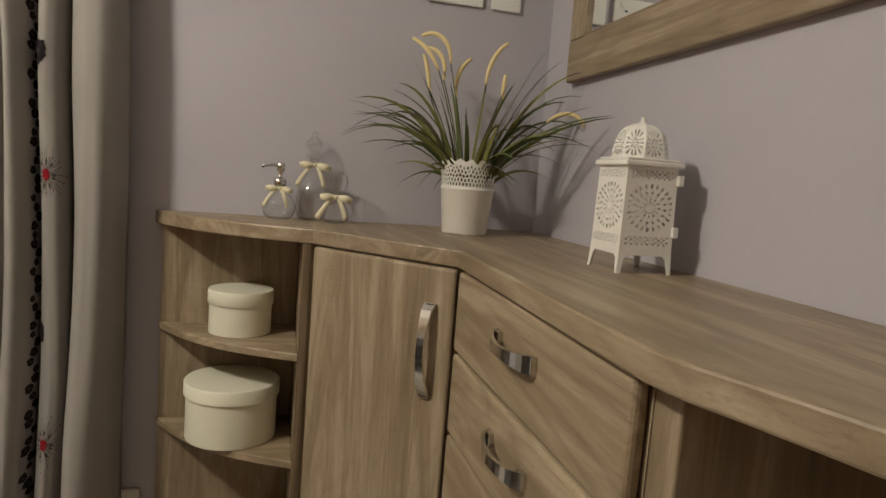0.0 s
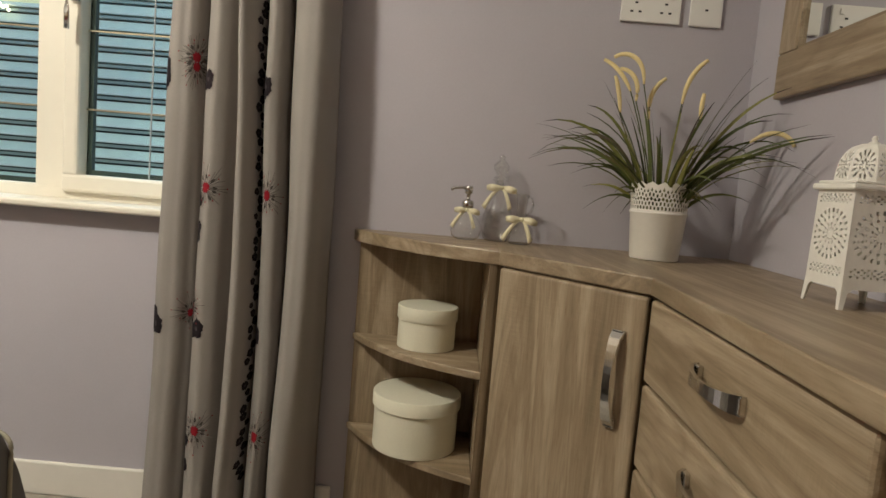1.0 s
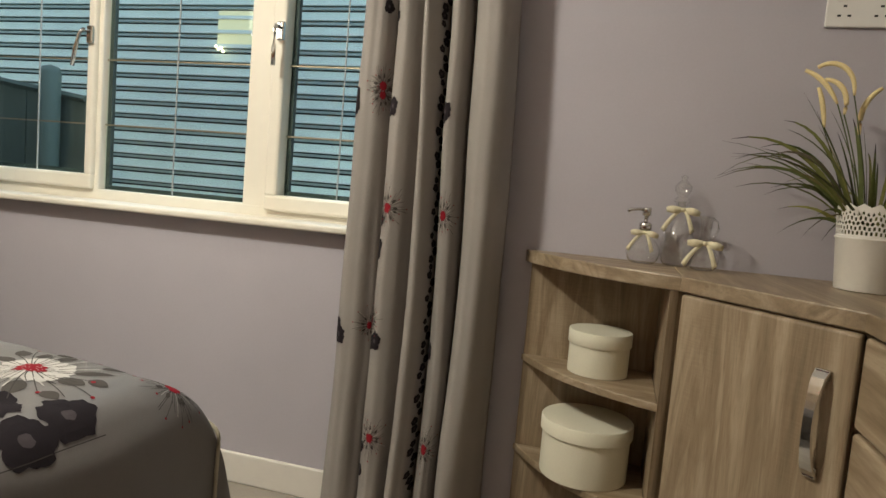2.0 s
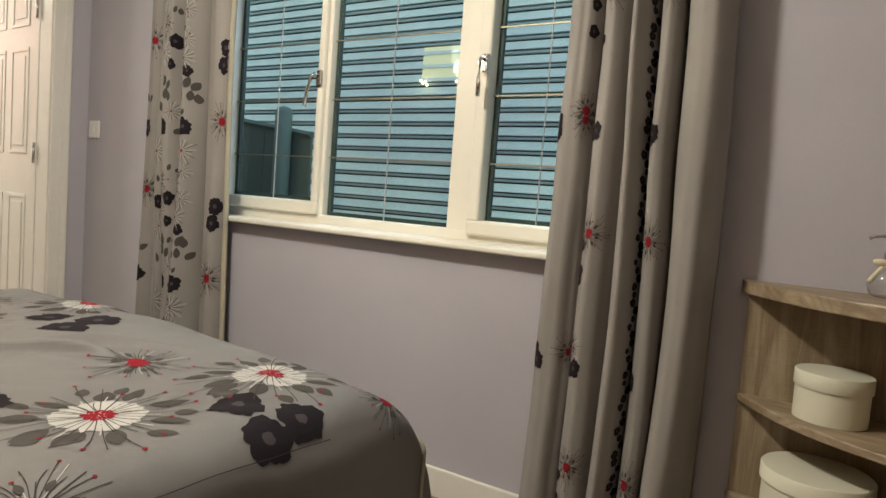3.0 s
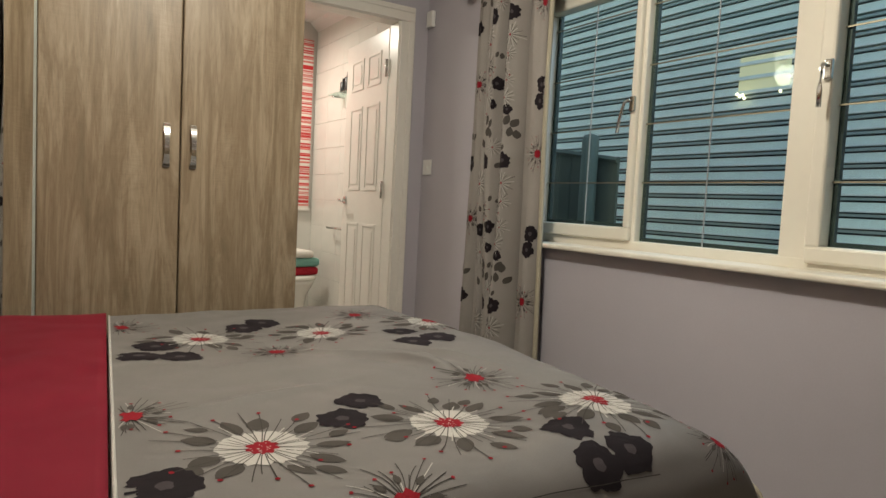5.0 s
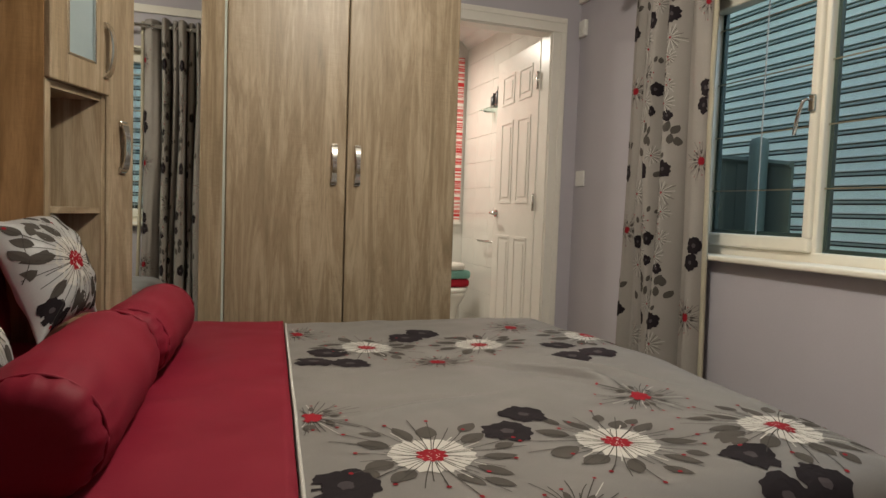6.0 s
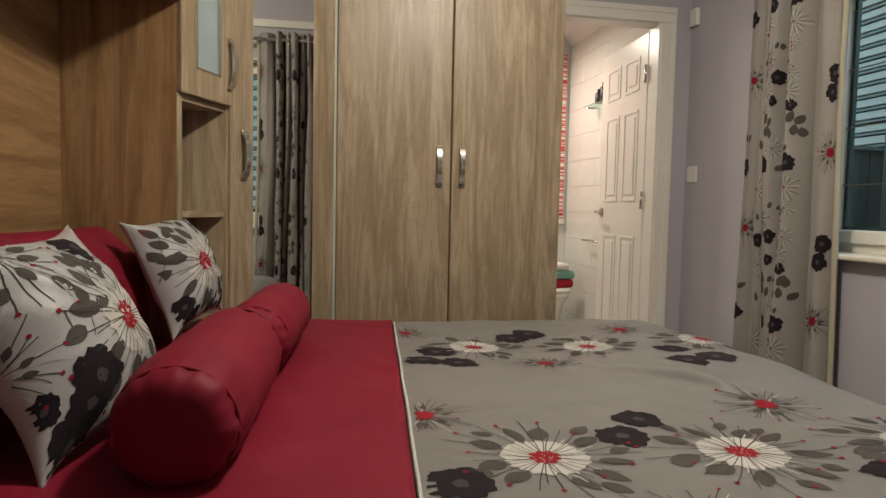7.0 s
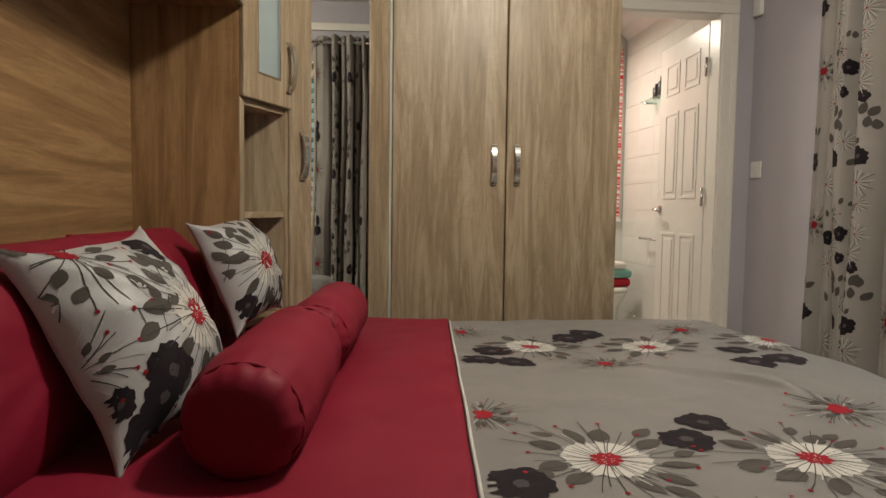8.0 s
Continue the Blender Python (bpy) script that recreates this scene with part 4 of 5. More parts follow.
def bolster(a, b, r, seed):
    """A round bolster with gathered, piped ends."""
    ob = thing("bolster", "crimson cotton bolster cushion lying on the turned-down sheet", "bolster", group="crimson bolsters")
    a, b = Vector(a), Vector(b)
    d = (b - a).normalized()
    s = d.cross(Vector((0, 0, 1))).normalized()
    u = s.cross(d)
    L = (b - a).length
    prof = [(0.0, -0.020), (0.25, -0.021), (0.55, -0.022), (0.74, -0.016), (0.86, -0.003), (0.91, 0.012), (0.915, 0.022), (0.985, 0.06)]
    prof += [(1.0 + 0.012 * math.sin(k), 0.05 + (L - 0.10) * k / 14) for k in range(1, 14)]
    prof += [(0.985, L - 0.06), (0.915, L - 0.022), (0.91, L - 0.012), (0.86, L + 0.003), (0.74, L + 0.016), (0.55, L + 0.022), (0.0, L + 0.020)]
    bm = bmesh.new()
    n = 56
    rings = []
    for q, z in prof:
        ring = []
        for i in range(n if q else 1):
            t = 2 * math.pi * i / n
            k = 1 + 0.034 * noise.noise(Vector((math.cos(t) * 2, math.sin(t) * 2, z * 6 + seed))) + 0.024 * (math.sin(17 * t + seed) + 0.7 * math.sin(7 * t + 2 * seed)) * math.exp(-(min(z, L - z) / 0.055) ** 2) * (q > 0.5)
            flat = 1.0 if math.sin(t) > -0.75 else 0.97
            ring.append(bm.verts.new(a + d * z + (s * math.cos(t) + u * math.sin(t) * flat) * (q * r * k)))
        rings.append(ring)
    for x, y in zip(rings, rings[1:]):
        for i in range(n):
            j = (i + 1) % n
            if len(x) == 1:
                bm.faces.new((x[0], y[j], y[i]))
            elif len(y) == 1:
                bm.faces.new((x[i], x[j], y[0]))
            else:
                bm.faces.new((x[i], x[j], y[j], y[i]))
    bmesh.ops.recalc_face_normals(bm, faces=bm.faces)
    part("bolster_cover", bm, RED, ob, "", True)
    for z in (0.016, L - 0.016):
        ring = [a + d * z + (s * math.cos(t) + u * math.sin(t)) * (r * 0.905) for t in [2 * math.pi * i / 48 for i in range(49)]]
        part("end_piping", tube(ring, 0.0035, 6), RED, ob, "", True)
    return ob


bolster((-1.108, -0.352, 0.688), (-1.600, -0.322, 0.700), 0.0975, 1)
bolster((-1.662, -0.300, 0.698), (-2.150, -0.262, 0.698), 0.086, 4)

# ---- curtains ----


def curtain_lay(creases, sharp, deep, flare, depth, yc, seed):
    """Cloth hanging in folds between the given creases (x): each crease is soft or sharp and lies so deep."""
    n = len(creases) - 1
    x0, x1 = creases[0], creases[-1]

    def lay(u, v):
        low = max(0.0, (1.4 - v) / 1.4)
        t = min(max(u, 0.0), 1.0) * n
        k = min(int(t), n - 1)
        s = t - k
        w = s * s * (3 - 2 * s)
        e = sharp[k] * (1 - w) + sharp[k + 1] * w
        back = deep[k] * (1 - w) + deep[k + 1] * w
        ease = s - 0.07 * math.sin(2 * math.pi * s)
        x = creases[k] + (creases[k + 1] - creases[k]) * ease
        q = (x - x0) / (x1 - x0)
        wander = 0.018 * noise.noise(Vector((v * 0.9, t * 0.8 + seed, 5))) + 0.006 * noise.noise(Vector((v * 2.6, t * 1.3 + seed, 6)))
        x += -flare[0] * low * (1 - q) + flare[1] * low * q + wander
        d = depth[k] * (0.9 + 0.2 * low + 0.30 * noise.noise(Vector((k * 3.3 + seed, v * 1.1, 1))))
        y = yc + 0.02 + back - (d + back) * math.sin(math.pi * min(1, max(0, s))) ** e
        y += 0.022 * noise.noise(Vector((t * 2.6, v * 0.8, 2 + seed))) + 0.009 * noise.noise(Vector((t * 6.0, v * 1.2, 3 + seed)))
        return Vector((x, min(y, NORTH - 0.008), v))
    return lay


def curtain(label, lay, motifs, width):
    ob = thing("curtain", label, "curtain", group="window curtains")
    bm = cloth_grid(0, 1, 0.02, 2.14, 210, 70, lay)
    c = part("drape", bm, CURTAIN, ob, "", True)
    m = c.modifiers.new("thickness", "SOLIDIFY")
    m.thickness, m.offset = 0.004, 0.0
    flat = lambda s, v: lay(s / width, v)
    pr = Print(flat, lambda u, v: 0.004 * width < u < 0.996 * width, -0.0045)
    pr.lift = 0.0032
    for kind, s, z, size in motifs:
        if kind == "d":
            pr.daisy((s * width, z), 0.060, size)
        elif kind == "s":
            pr.spider((s * width, z), 0.085, size)
        elif kind == "r":
            pr.rays((s * width, z), 0.085, size)
        elif kind == "l":
            pr.leaves((s * width, z), size)
        elif kind == "b":
            # ragged dark column: the fold slit's shade, painted in along with its blotchy print
            for k in range(30):
                pr.poppy(((s + 0.010 * math.sin(k * 1.9 + z * 7)) * width, z + size * (k + 0.5) / 30), 0.0115, 0.75 + 0.45 * abs(math.sin(k * 0.83 + z * 5)))
        elif kind == "w":
            pr.white_star((s * width, z), 0.062, size)
        elif kind == "m":
            pr.leaf((s * width, z - 0.022 * size), 1.5 + 0.5 * math.sin(z * 40), 0.056 * size, 0.018 * size, 1, 2)
            pr.leaf((s * width + 0.03, z - 0.03 * size), 1.2 + 0.5 * math.cos(z * 33), 0.050 * size, 0.016 * size, 1, 2)
        else:
            pr.poppy((s * width, z), 0.046, size)
    pr.done(ob)
    return ob


def girth(lay):
    """The cloth's width, measured along its folds."""
    return sum((lay((i + 1) / 400, 1.0) - lay(i / 400, 1.0)).length for i in range(400)) * 0.85


def where(lay, x, z, front=True):
    """The place across the cloth, in 0..1, that hangs at x and faces the room (or lies deep in a fold)."""
    best = None
    for i in range(401):
        p = lay(i / 400, z)
        if abs(p.x - x) < 0.02:
            score = (p.y if front else -p.y) + abs(p.x - x) * 1.5
            if best is None or score < best[0]:
                best = (score, i / 400)
    return best[1] if best else 0.5


def motifs_at(lay, spots):
    return [(k.lower(), 0.567 if k == "B" else where(lay, x, z), z, size) for k, x, z, size in spots]


lay_r = curtain_lay((-0.858, -0.748, -0.662, -0.590, -0.522, -0.405), (0.8, 0.9, 1.3, 0.55, 1.0, 0.7), (0.0, 0.012, 0.015, 0.055, 0.045, 0.01), (0.035, 0.005), (0.060, 0.070, 0.105, 0.075, 0.125), 1.735, 1.0)
spots = []
for dz in (-0.66, 0.0, 0.66, 1.32):
    spots += [("s", -0.722, 0.943 + dz, 0.75), ("s", -0.560, 0.936 + dz, 0.75), ("s", -0.766, 0.620 + dz, 0.7), ("s", -0.772, 1.255 + dz, 0.62), ("p", -0.730, 1.224 + dz, 0.62), ("p", -0.575, 1.214 + dz, 0.7), ("p", -0.758, 0.908 + dz, 0.42), ("p", -0.758, 0.836 + dz, 0.45), ("p", -0.850, 1.225 + dz, 0.7), ("p", -0.862, 0.590 + dz, 0.6), ("p", -0.748, 0.553 + dz, 0.4), ("p", -0.745, 1.470 + dz, 0.35)]
    # painted dark streak down the deep fold
    spots += [("B", 0.0, 0.80 + dz, 0.66)]
curtain("stone cotton floral curtain gathered in deep folds beside the window", lay_r, motifs_at(lay_r, [q for q in spots if 0.06 < q[2] < 2.0]), girth(lay_r))
lay_l = curtain_lay((-2.800, -2.690, -2.650, -2.605, -2.565, -2.510, -2.472, -2.415, -2.312), (0.7, 0.7, 0.9, 0.7, 0.9, 0.6, 0.9, 0.7, 0.7), (0.0, 0.055, 0.02, 0.055, 0.01, 0.055, 0.03, 0.05, 0.0), (0.03, 0.04), (0.065, 0.06, 0.105, 0.07, 0.135, 0.08, 0.13, 0.055), 1.735, 4.0)
spots = []
for dz in (-0.64, 0.0, 0.64, 1.28):
    # flat outer widths of cloth
    spots += [("s", -2.738, 0.953 + dz, 0.85), ("s", -2.320, 0.610 + dz, 0.95), ("p", -2.762, 0.580 + dz, 0.9), ("l", -2.762, 0.695 + dz, 1.2), ("p", -2.318, 0.905 + dz, 0.85), ("p", -2.322, 0.836 + dz, 0.85)]
    # the gathered middle
    for x, z, what in ((-2.575, 0.545, "p"), (-2.500, 0.560, "m"), (-2.450, 0.640, "m"), (-2.585, 0.690, "w"), (-2.515, 0.830, "p"), (-2.580, 0.830, "m"), (-2.430, 0.925, "w"), (-2.560, 0.935, "m"), (-2.475, 0.975, "m"), (-2.610, 1.000, "m"), (-2.430, 1.040, "w"), (-2.520, 1.050, "m"), (-2.415, 0.800, "p"), (-2.580, 0.740, "p"), (-2.500, 0.750, "m"), (-2.460, 0.500, "p")):
        spots.append((what, x, z + dz, 0.55))
    spots += [("p", -2.540, 0.575 + dz, 0.85), ("p", -2.432, 0.578 + dz, 0.85), ("p", -2.600, 0.905 + dz, 0.72), ("p", -2.508, 0.924 + dz, 0.72), ("p", -2.472, 0.635 + dz, 0.5), ("p", -2.455, 0.900 + dz, 0.6), ("w", -2.545, 0.870 + dz, 0.7), ("w", -2.440, 0.850 + dz, 0.7), ("m", -2.480, 0.540 + dz, 0.7), ("m", -2.590, 0.600 + dz, 0.7), ("w", -2.570, 0.500 + dz, 0.7), ("m", -2.470, 1.035 + dz, 0.7), ("w", -2.505, 0.640 + dz, 0.6),
              ("m", -2.548, 0.755 + dz, 0.9), ("m", -2.425, 0.752 + dz, 0.9), ("m", -2.535, 0.706 + dz, 0.9), ("m", -2.472, 0.702 + dz, 0.8), ("m", -2.410, 0.700 + dz, 0.8), ("m", -2.610, 0.662 + dz, 0.8),
              ("w", -2.608, 0.800 + dz, 0.75), ("w", -2.478, 0.792 + dz, 0.9), ("w", -2.458, 0.470 + dz, 0.8), ("r", -2.460, 0.985 + dz, 0.8), ("r", -2.560, 0.995 + dz, 0.7), ("w", -2.625, 0.478 + dz, 0.9), ("w", -2.420, 0.480 + dz, 0.8)]
curtain("stone cotton floral curtain bunched at the far side of the window", lay_l, motifs_at(lay_l, [q for q in spots if 0.06 < q[2] < 2.0]), girth(lay_l))
lin = bpy.data.objects["curtain.001"]
bm = tube([(-2.300 + 0.035 * max(0, (1.4 - z) / 1.4), 1.745, z) for z in [0.02 + 2.11 * i / 20 for i in range(21)]], 0.011, 8)
part("lining_edge", bm, LINING, lin, "cream lining showing at the edge", True)
pole = thing("curtain_pole", "slim brushed metal curtain pole over the window", "curtain pole")
part("rod", moved(lathe([(0, -1.17), (0.012, -1.17), (0.012, 1.32), (0, 1.32)], 20), Matrix.Translation((-1.68, 1.685, 2.095)) @ Matrix.Rotation(math.pi / 2, 4, "Y")), CHROME, pole, "", True)
for x in (-2.86, -0.35):
    part("finial", moved(lathe([(0, -0.03), (0.018, -0.03), (0.026, -0.01), (0.026, 0.01), (0.018, 0.03), (0, 0.03)], 20), Matrix.Translation((x, 1.685, 2.095)) @ Matrix.Rotation(math.pi / 2, 4, "Y")), CHROME, pole, "", True)
for x in (-2.83, -1.68, -0.40):
    part("bracket", boxed(x - 0.008, x + 0.008, 1.70, NORTH - 0.001, 2.088, 2.102, 0.002), CHROME, pole)
for lay in (lay_r, lay_l):
    for i in range(8):
        p = lay((i + 0.5) / 8, 2.095)
        ring = [Vector((p.x, 1.685 + 0.024 * math.cos(t), 2.095 + 0.024 * math.sin(t))) for t in [2 * math.pi * k / 24 for k in range(25)]]
        part("eyelet", tube(ring, 0.004, 6), CHROME, pole, "", True)

# ---- on the worktop and shelves ----


def hat_box(x, y, z, r, h):
    ob = thing("hat_box", "round cream card box with a fitted lid on the end shelf", "box", (x, y, z), 0, "round cream boxes")
    part("box_body", lathe([(0, 0.001), (r * 0.945, 0.001), (r * 0.95, 0.004), (r * 0.95, h - 0.02), (0, h - 0.02)], 56), CREAM_CARD, ob, "", True)
    lid = part("lid", lathe([(0, h), (r * 0.98, h), (r, h - 0.003), (r, h - 0.034), (r * 0.985, h - 0.036), (r * 0.953, h - 0.034)], 56), CREAM_CARD, ob, "", True)
    for o in ob.children:
        m = o.modifiers.new("split", "EDGE_SPLIT")
        m.split_angle = radians(40)
    return ob


hat_box(-0.114, 1.698, 0.567, 0.081, 0.112)
hat_box(-0.124, 1.668, 0.305, 0.117, 0.147)

# plant pot with a pierced lace collar
pot = thing("plant_pot", "white enamelled metal pot with a pierced lace collar", "plant pot", (0.437, 1.605, WT))
part("pot_wall", lathe([(0, 0.001), (0.057, 0.001), (0.0585, 0.003), (0.0675, 0.112), (0.0695, 0.114), (0.0695, 0.118), (0.067, 0.119), (0.064, 0.112), (0.055, 0.006), (0, 0.006)], 64), WHITE_METAL, pot, "", True)
bm = bmesh.new()
nc, nr = 288, 26
z0, z1 = 0.118, 0.186
grid = []
for j in range(nr + 1):
    row = []
    for i in range(nc + 1):
        t = 2 * math.pi * i / nc
        tip = abs(((i / nc * 16) % 1) - 0.5) * 2
        top = z1 + 0.008 * (1 - tip) - 0.004
        z = z0 + (top - z0) * j / nr
        r = 0.067 + (z - z0) * 0.085
        row.append(bm.verts.new((r * math.cos(t), r * math.sin(t), z)))
    grid.append(row)
for j in range(nr):
    for i in range(nc):
        a, b = (i / nc * 48) % 1 - 0.5, j / nr
        hole = False
        for hb, ha, hr in ((0.12, 0.0, 0.33), (0.27, 0.5, 0.30), (0.42, 0.0, 0.36), (0.57, 0.5, 0.30), (0.72, 0.0, 0.33)):
            da = min(abs(a - ha), abs(a + ha), abs(a - ha + 1), abs(a + ha - 1))
            if (da / hr) ** 2 + ((b - hb) / 0.055) ** 2 < 1:
                hole = True
        if not hole:
            bm.faces.new((grid[j][i], grid[j][i + 1], grid[j + 1][i + 1], grid[j + 1][i]))
bmesh.ops.remove_doubles(bm, verts=bm.verts, dist=1e-5)
bmesh.ops.delete(bm, geom=[v for v in bm.verts if not v.link_faces], context="VERTS")
col = part("lace_collar", bm, WHITE_METAL, pot, "pierced scalloped lace rim")
m = col.modifiers.new("thickness", "SOLIDIFY")
m.thickness = 0.0015
part("soil", lathe([(0, 0.105), (0.0625, 0.105), (0.0625, 0.100), (0, 0.100)], 32), plain("dark_soil", (0.03, 0.022, 0.015), 0.95, grain=80, vary=0.3), pot)

# artificial grass with drooping cream catkins
GRASS, nt_, b_ = nodes_of("grass_blade")
_geo = nt_.nodes.new("ShaderNodeNewGeometry")
_r = ramp(nt_, _geo.outputs["Random Per Island"], [(0.0, (0.050, 0.066, 0.012)), (0.5, (0.095, 0.118, 0.022)), (0.85, (0.22, 0.21, 0.045)), (1.0, (0.045, 0.026, 0.022))])
_v = coords(nt_)
_n = ramp(nt_, noisy(nt_, _v, 60, 3), [(0.3, (0.7, 0.7, 0.7)), (0.7, (1, 1, 1))])
nt_.links.new(mixed(nt_, 1.0, _r.outputs["Color"], _n.outputs["Color"], "MULTIPLY"), b_.inputs["Base Color"])
b_.inputs["Roughness"].default_value = 0.6
TIP = plain("dark_blade_tip", (0.035, 0.018, 0.020), 0.5, vary=0.2)
CATKIN = plain("cream_catkin", (0.80, 0.66, 0.34), 0.8, grain=300, vary=0.15, bump=0.6)
plant = thing("grass_plant", "artificial grass plant with drooping cream catkins in the white pot", "plant", (0.437, 1.605, WT))
g = random.Random(11)


def blade(bm, root, azim, reach, height, droop, width):
    n = 10
    d = Vector((math.cos(azim), math.sin(azim), 0))
    tw = g.uniform(-1.3, 1.3)
    s = Vector((-d.y, d.x, 0)) * math.cos(tw) + (Vector((0, 0, 0.8)) - d * 0.6) * math.sin(tw)
    prev = None
    for i in range(n + 1):
        t = i / n
        p = Vector(root) + d * (reach * (t ** 1.35)) + Vector((0, 0, height * (t - droop * t ** 2.6)))
        w = width * (1 - t ** 2.2) ** 0.8 + 0.0003
        ring = [bm.verts.new(p - s * w), bm.verts.new(p + Vector((0, 0, -w * 0.5))), bm.verts.new(p + s * w)]
        if prev:
            for k in range(2):
                f = bm.faces.new((prev[k], prev[k + 1], ring[k + 1], ring[k]))
                f.material_index = 1 if t > 0.90 else 0
        prev = ring


bm = bmesh.new()
for k in range(70):
    az = g.choice((-0.55, 2.90, g.uniform(0, 6.28))) + g.gauss(0, 0.38)
    kind = g.random()
    if kind < 0.42:
        reach, height, droop = g.uniform(0.20, 0.35), g.uniform(0.22, 0.36), g.uniform(0.30, 0.68)
    elif kind < 0.8:
        reach, height, droop = g.uniform(0.03, 0.16), g.uniform(0.22, 0.37), g.uniform(0.04, 0.26)
    else:
        reach, height, droop = g.uniform(0.10, 0.17), g.uniform(0.15, 0.20), g.uniform(0.5, 1.0)
    # the corner walls limit how far blades reach
    reach = min(reach, 0.17 if math.sin(az) > 0.45 else 0.34, 0.255 / math.cos(az) if math.cos(az) > 0.4 else 0.34)
    r0 = g.uniform(0, 0.045)
    blade(bm, (r0 * math.cos(az), r0 * math.sin(az), 0.10), az, reach, height, droop, g.uniform(0.0042, 0.0068))
# the longest arching blades, to the window side and to the corner side
for az, reach, height, droop in ((-0.33, 0.23, 0.47, 0.30), (-0.36, 0.24, 0.46, 0.42), (-0.30, 0.26, 0.43, 0.58), (-0.40, 0.15, 0.46, 0.16), (-0.30, 0.20, 0.42, 0.40), (-0.38, 0.18, 0.46, 0.24), (-0.45, 0.19, 0.44, 0.70), (2.80, 0.28, 0.43, 0.47), (2.76, 0.27, 0.40, 0.55), (2.84, 0.30, 0.45, 0.70), (2.80, 0.17, 0.44, 0.38), (2.72, 0.22, 0.42, 0.50), (2.86, 0.21, 0.42, 0.58)):
    blade(bm, (0.03 * math.cos(az), 0.03 * math.sin(az), 0.10), az, reach, height, droop, 0.0058)
part("foliage", bm, (GRASS, TIP), plant, "long narrow arching green blades")["kind"] = "stuff"
# across, height of the head's foot, lean at its foot and at its tip (degrees)
STEMS = ((-0.085, 0.310, -8, -22, 0.078), (-0.052, 0.328, 6, -95, 0.085), (-0.041, 0.362, -4, -135, 0.105), (-0.067, 0.350, -28, -70, 0.09), (-0.026, 0.298, -8, 62, 0.095), (0.037, 0.325, 6, 58, 0.098), (0.074, 0.300, 0, 8, 0.05), (0.170, 0.262, 50, 170, 0.095))
across = Vector((0.94, -0.34, 0))
for k, (x, top, lean0, lean1, length) in enumerate(STEMS):
    x, top, length = x * 1.2 - 0.018, 0.13 + (top - 0.13) * 1.28, length * 1.2
    depth_dir = Vector((-0.34, -0.94, 0)) * (0.015 * ((k * 3) % 4 - 1.5))
    foot = across * (x * 0.25)
    stem = [foot.lerp(across * x + depth_dir, t ** 1.6) + Vector((0, 0, 0.10 + (top - 0.10) * t)) for t in [i / 8 for i in range(9)]]
    st_ = part("catkin_stem", tube(stem, 0.0015, 6), GRASS, plant)
    head, p = [], stem[-1].copy()
    for i in range(15):
        a = radians(lean0 + (lean1 - lean0) * (i / 14) ** 1.5)
        head.append(p.copy())
        p += (across * math.sin(a) + Vector((0, 0, math.cos(a)))) * (length / 14)
    part("catkin", tube(head, 0.0056, 10, None, lambda t: 0.30 + 0.75 * math.sin(math.pi * min(1, 0.12 + 0.85 * (1 - t))) ** 0.6), CATKIN, st_, "drooping cream catkin", True)

# pierced white metal lantern
LX, LY, LTURN = 0.588, 1.038, 1.0
lan = thing("lantern", "white metal lantern with pierced panels and a domed top", "lantern", (LX, LY, WT), LTURN)
HW, HT = 0.050, 0.051


def pierced(nu, nv, hole, place):
    bm = bmesh.new()
    g = [[bm.verts.new(place(i / nu, j / nv)) for i in range(nu + 1)] for j in range(nv + 1)]
    for j in range(nv):
        for i in range(nu):
            if not hole((i + 0.5) / nu * 2 - 1, (j + 0.5) / nv):
                bm.faces.new((g[j][i], g[j][i + 1], g[j + 1][i + 1], g[j + 1][i]))
    bmesh.ops.delete(bm, geom=[v for v in bm.verts if not v.link_faces], context="VERTS")
    return bm


def rosette(a, b):
    """Holes of a side panel: a rosette between two lattice bands; a in -1..1, b in 0..1."""
    if abs(a) > 0.86:
        return False
    for lo, hi in ((0.055, 0.165), (0.845, 0.945)):
        if lo < b < hi:
            s = (b - lo) / (hi - lo)
            return math.sin(a * 30) * math.sin(s * 4 * math.pi) > 0.32
    if 0.20 < b < 0.81:
        y = (b - 0.505) * 3.5
        r, t = math.hypot(a * 1.05, y), math.atan2(y, a * 1.05)
        if r > 1.02:
            return False
        if r < 0.12:
            return False
        if r < 0.42:
            return math.cos(12 * t) > 0.5 and math.cos(r * 42) < 0.6
        if r < 0.50:
            return False
        if r < 0.76:
            return math.cos(16 * t + 1.5) > 0.35 and math.cos((r - 0.63) * 40) > -0.3
        if r < 0.82:
            return False
        return math.cos(24 * t) > 0.45 and r < 0.98
    return False


z0, z1 = 0.042, 0.187
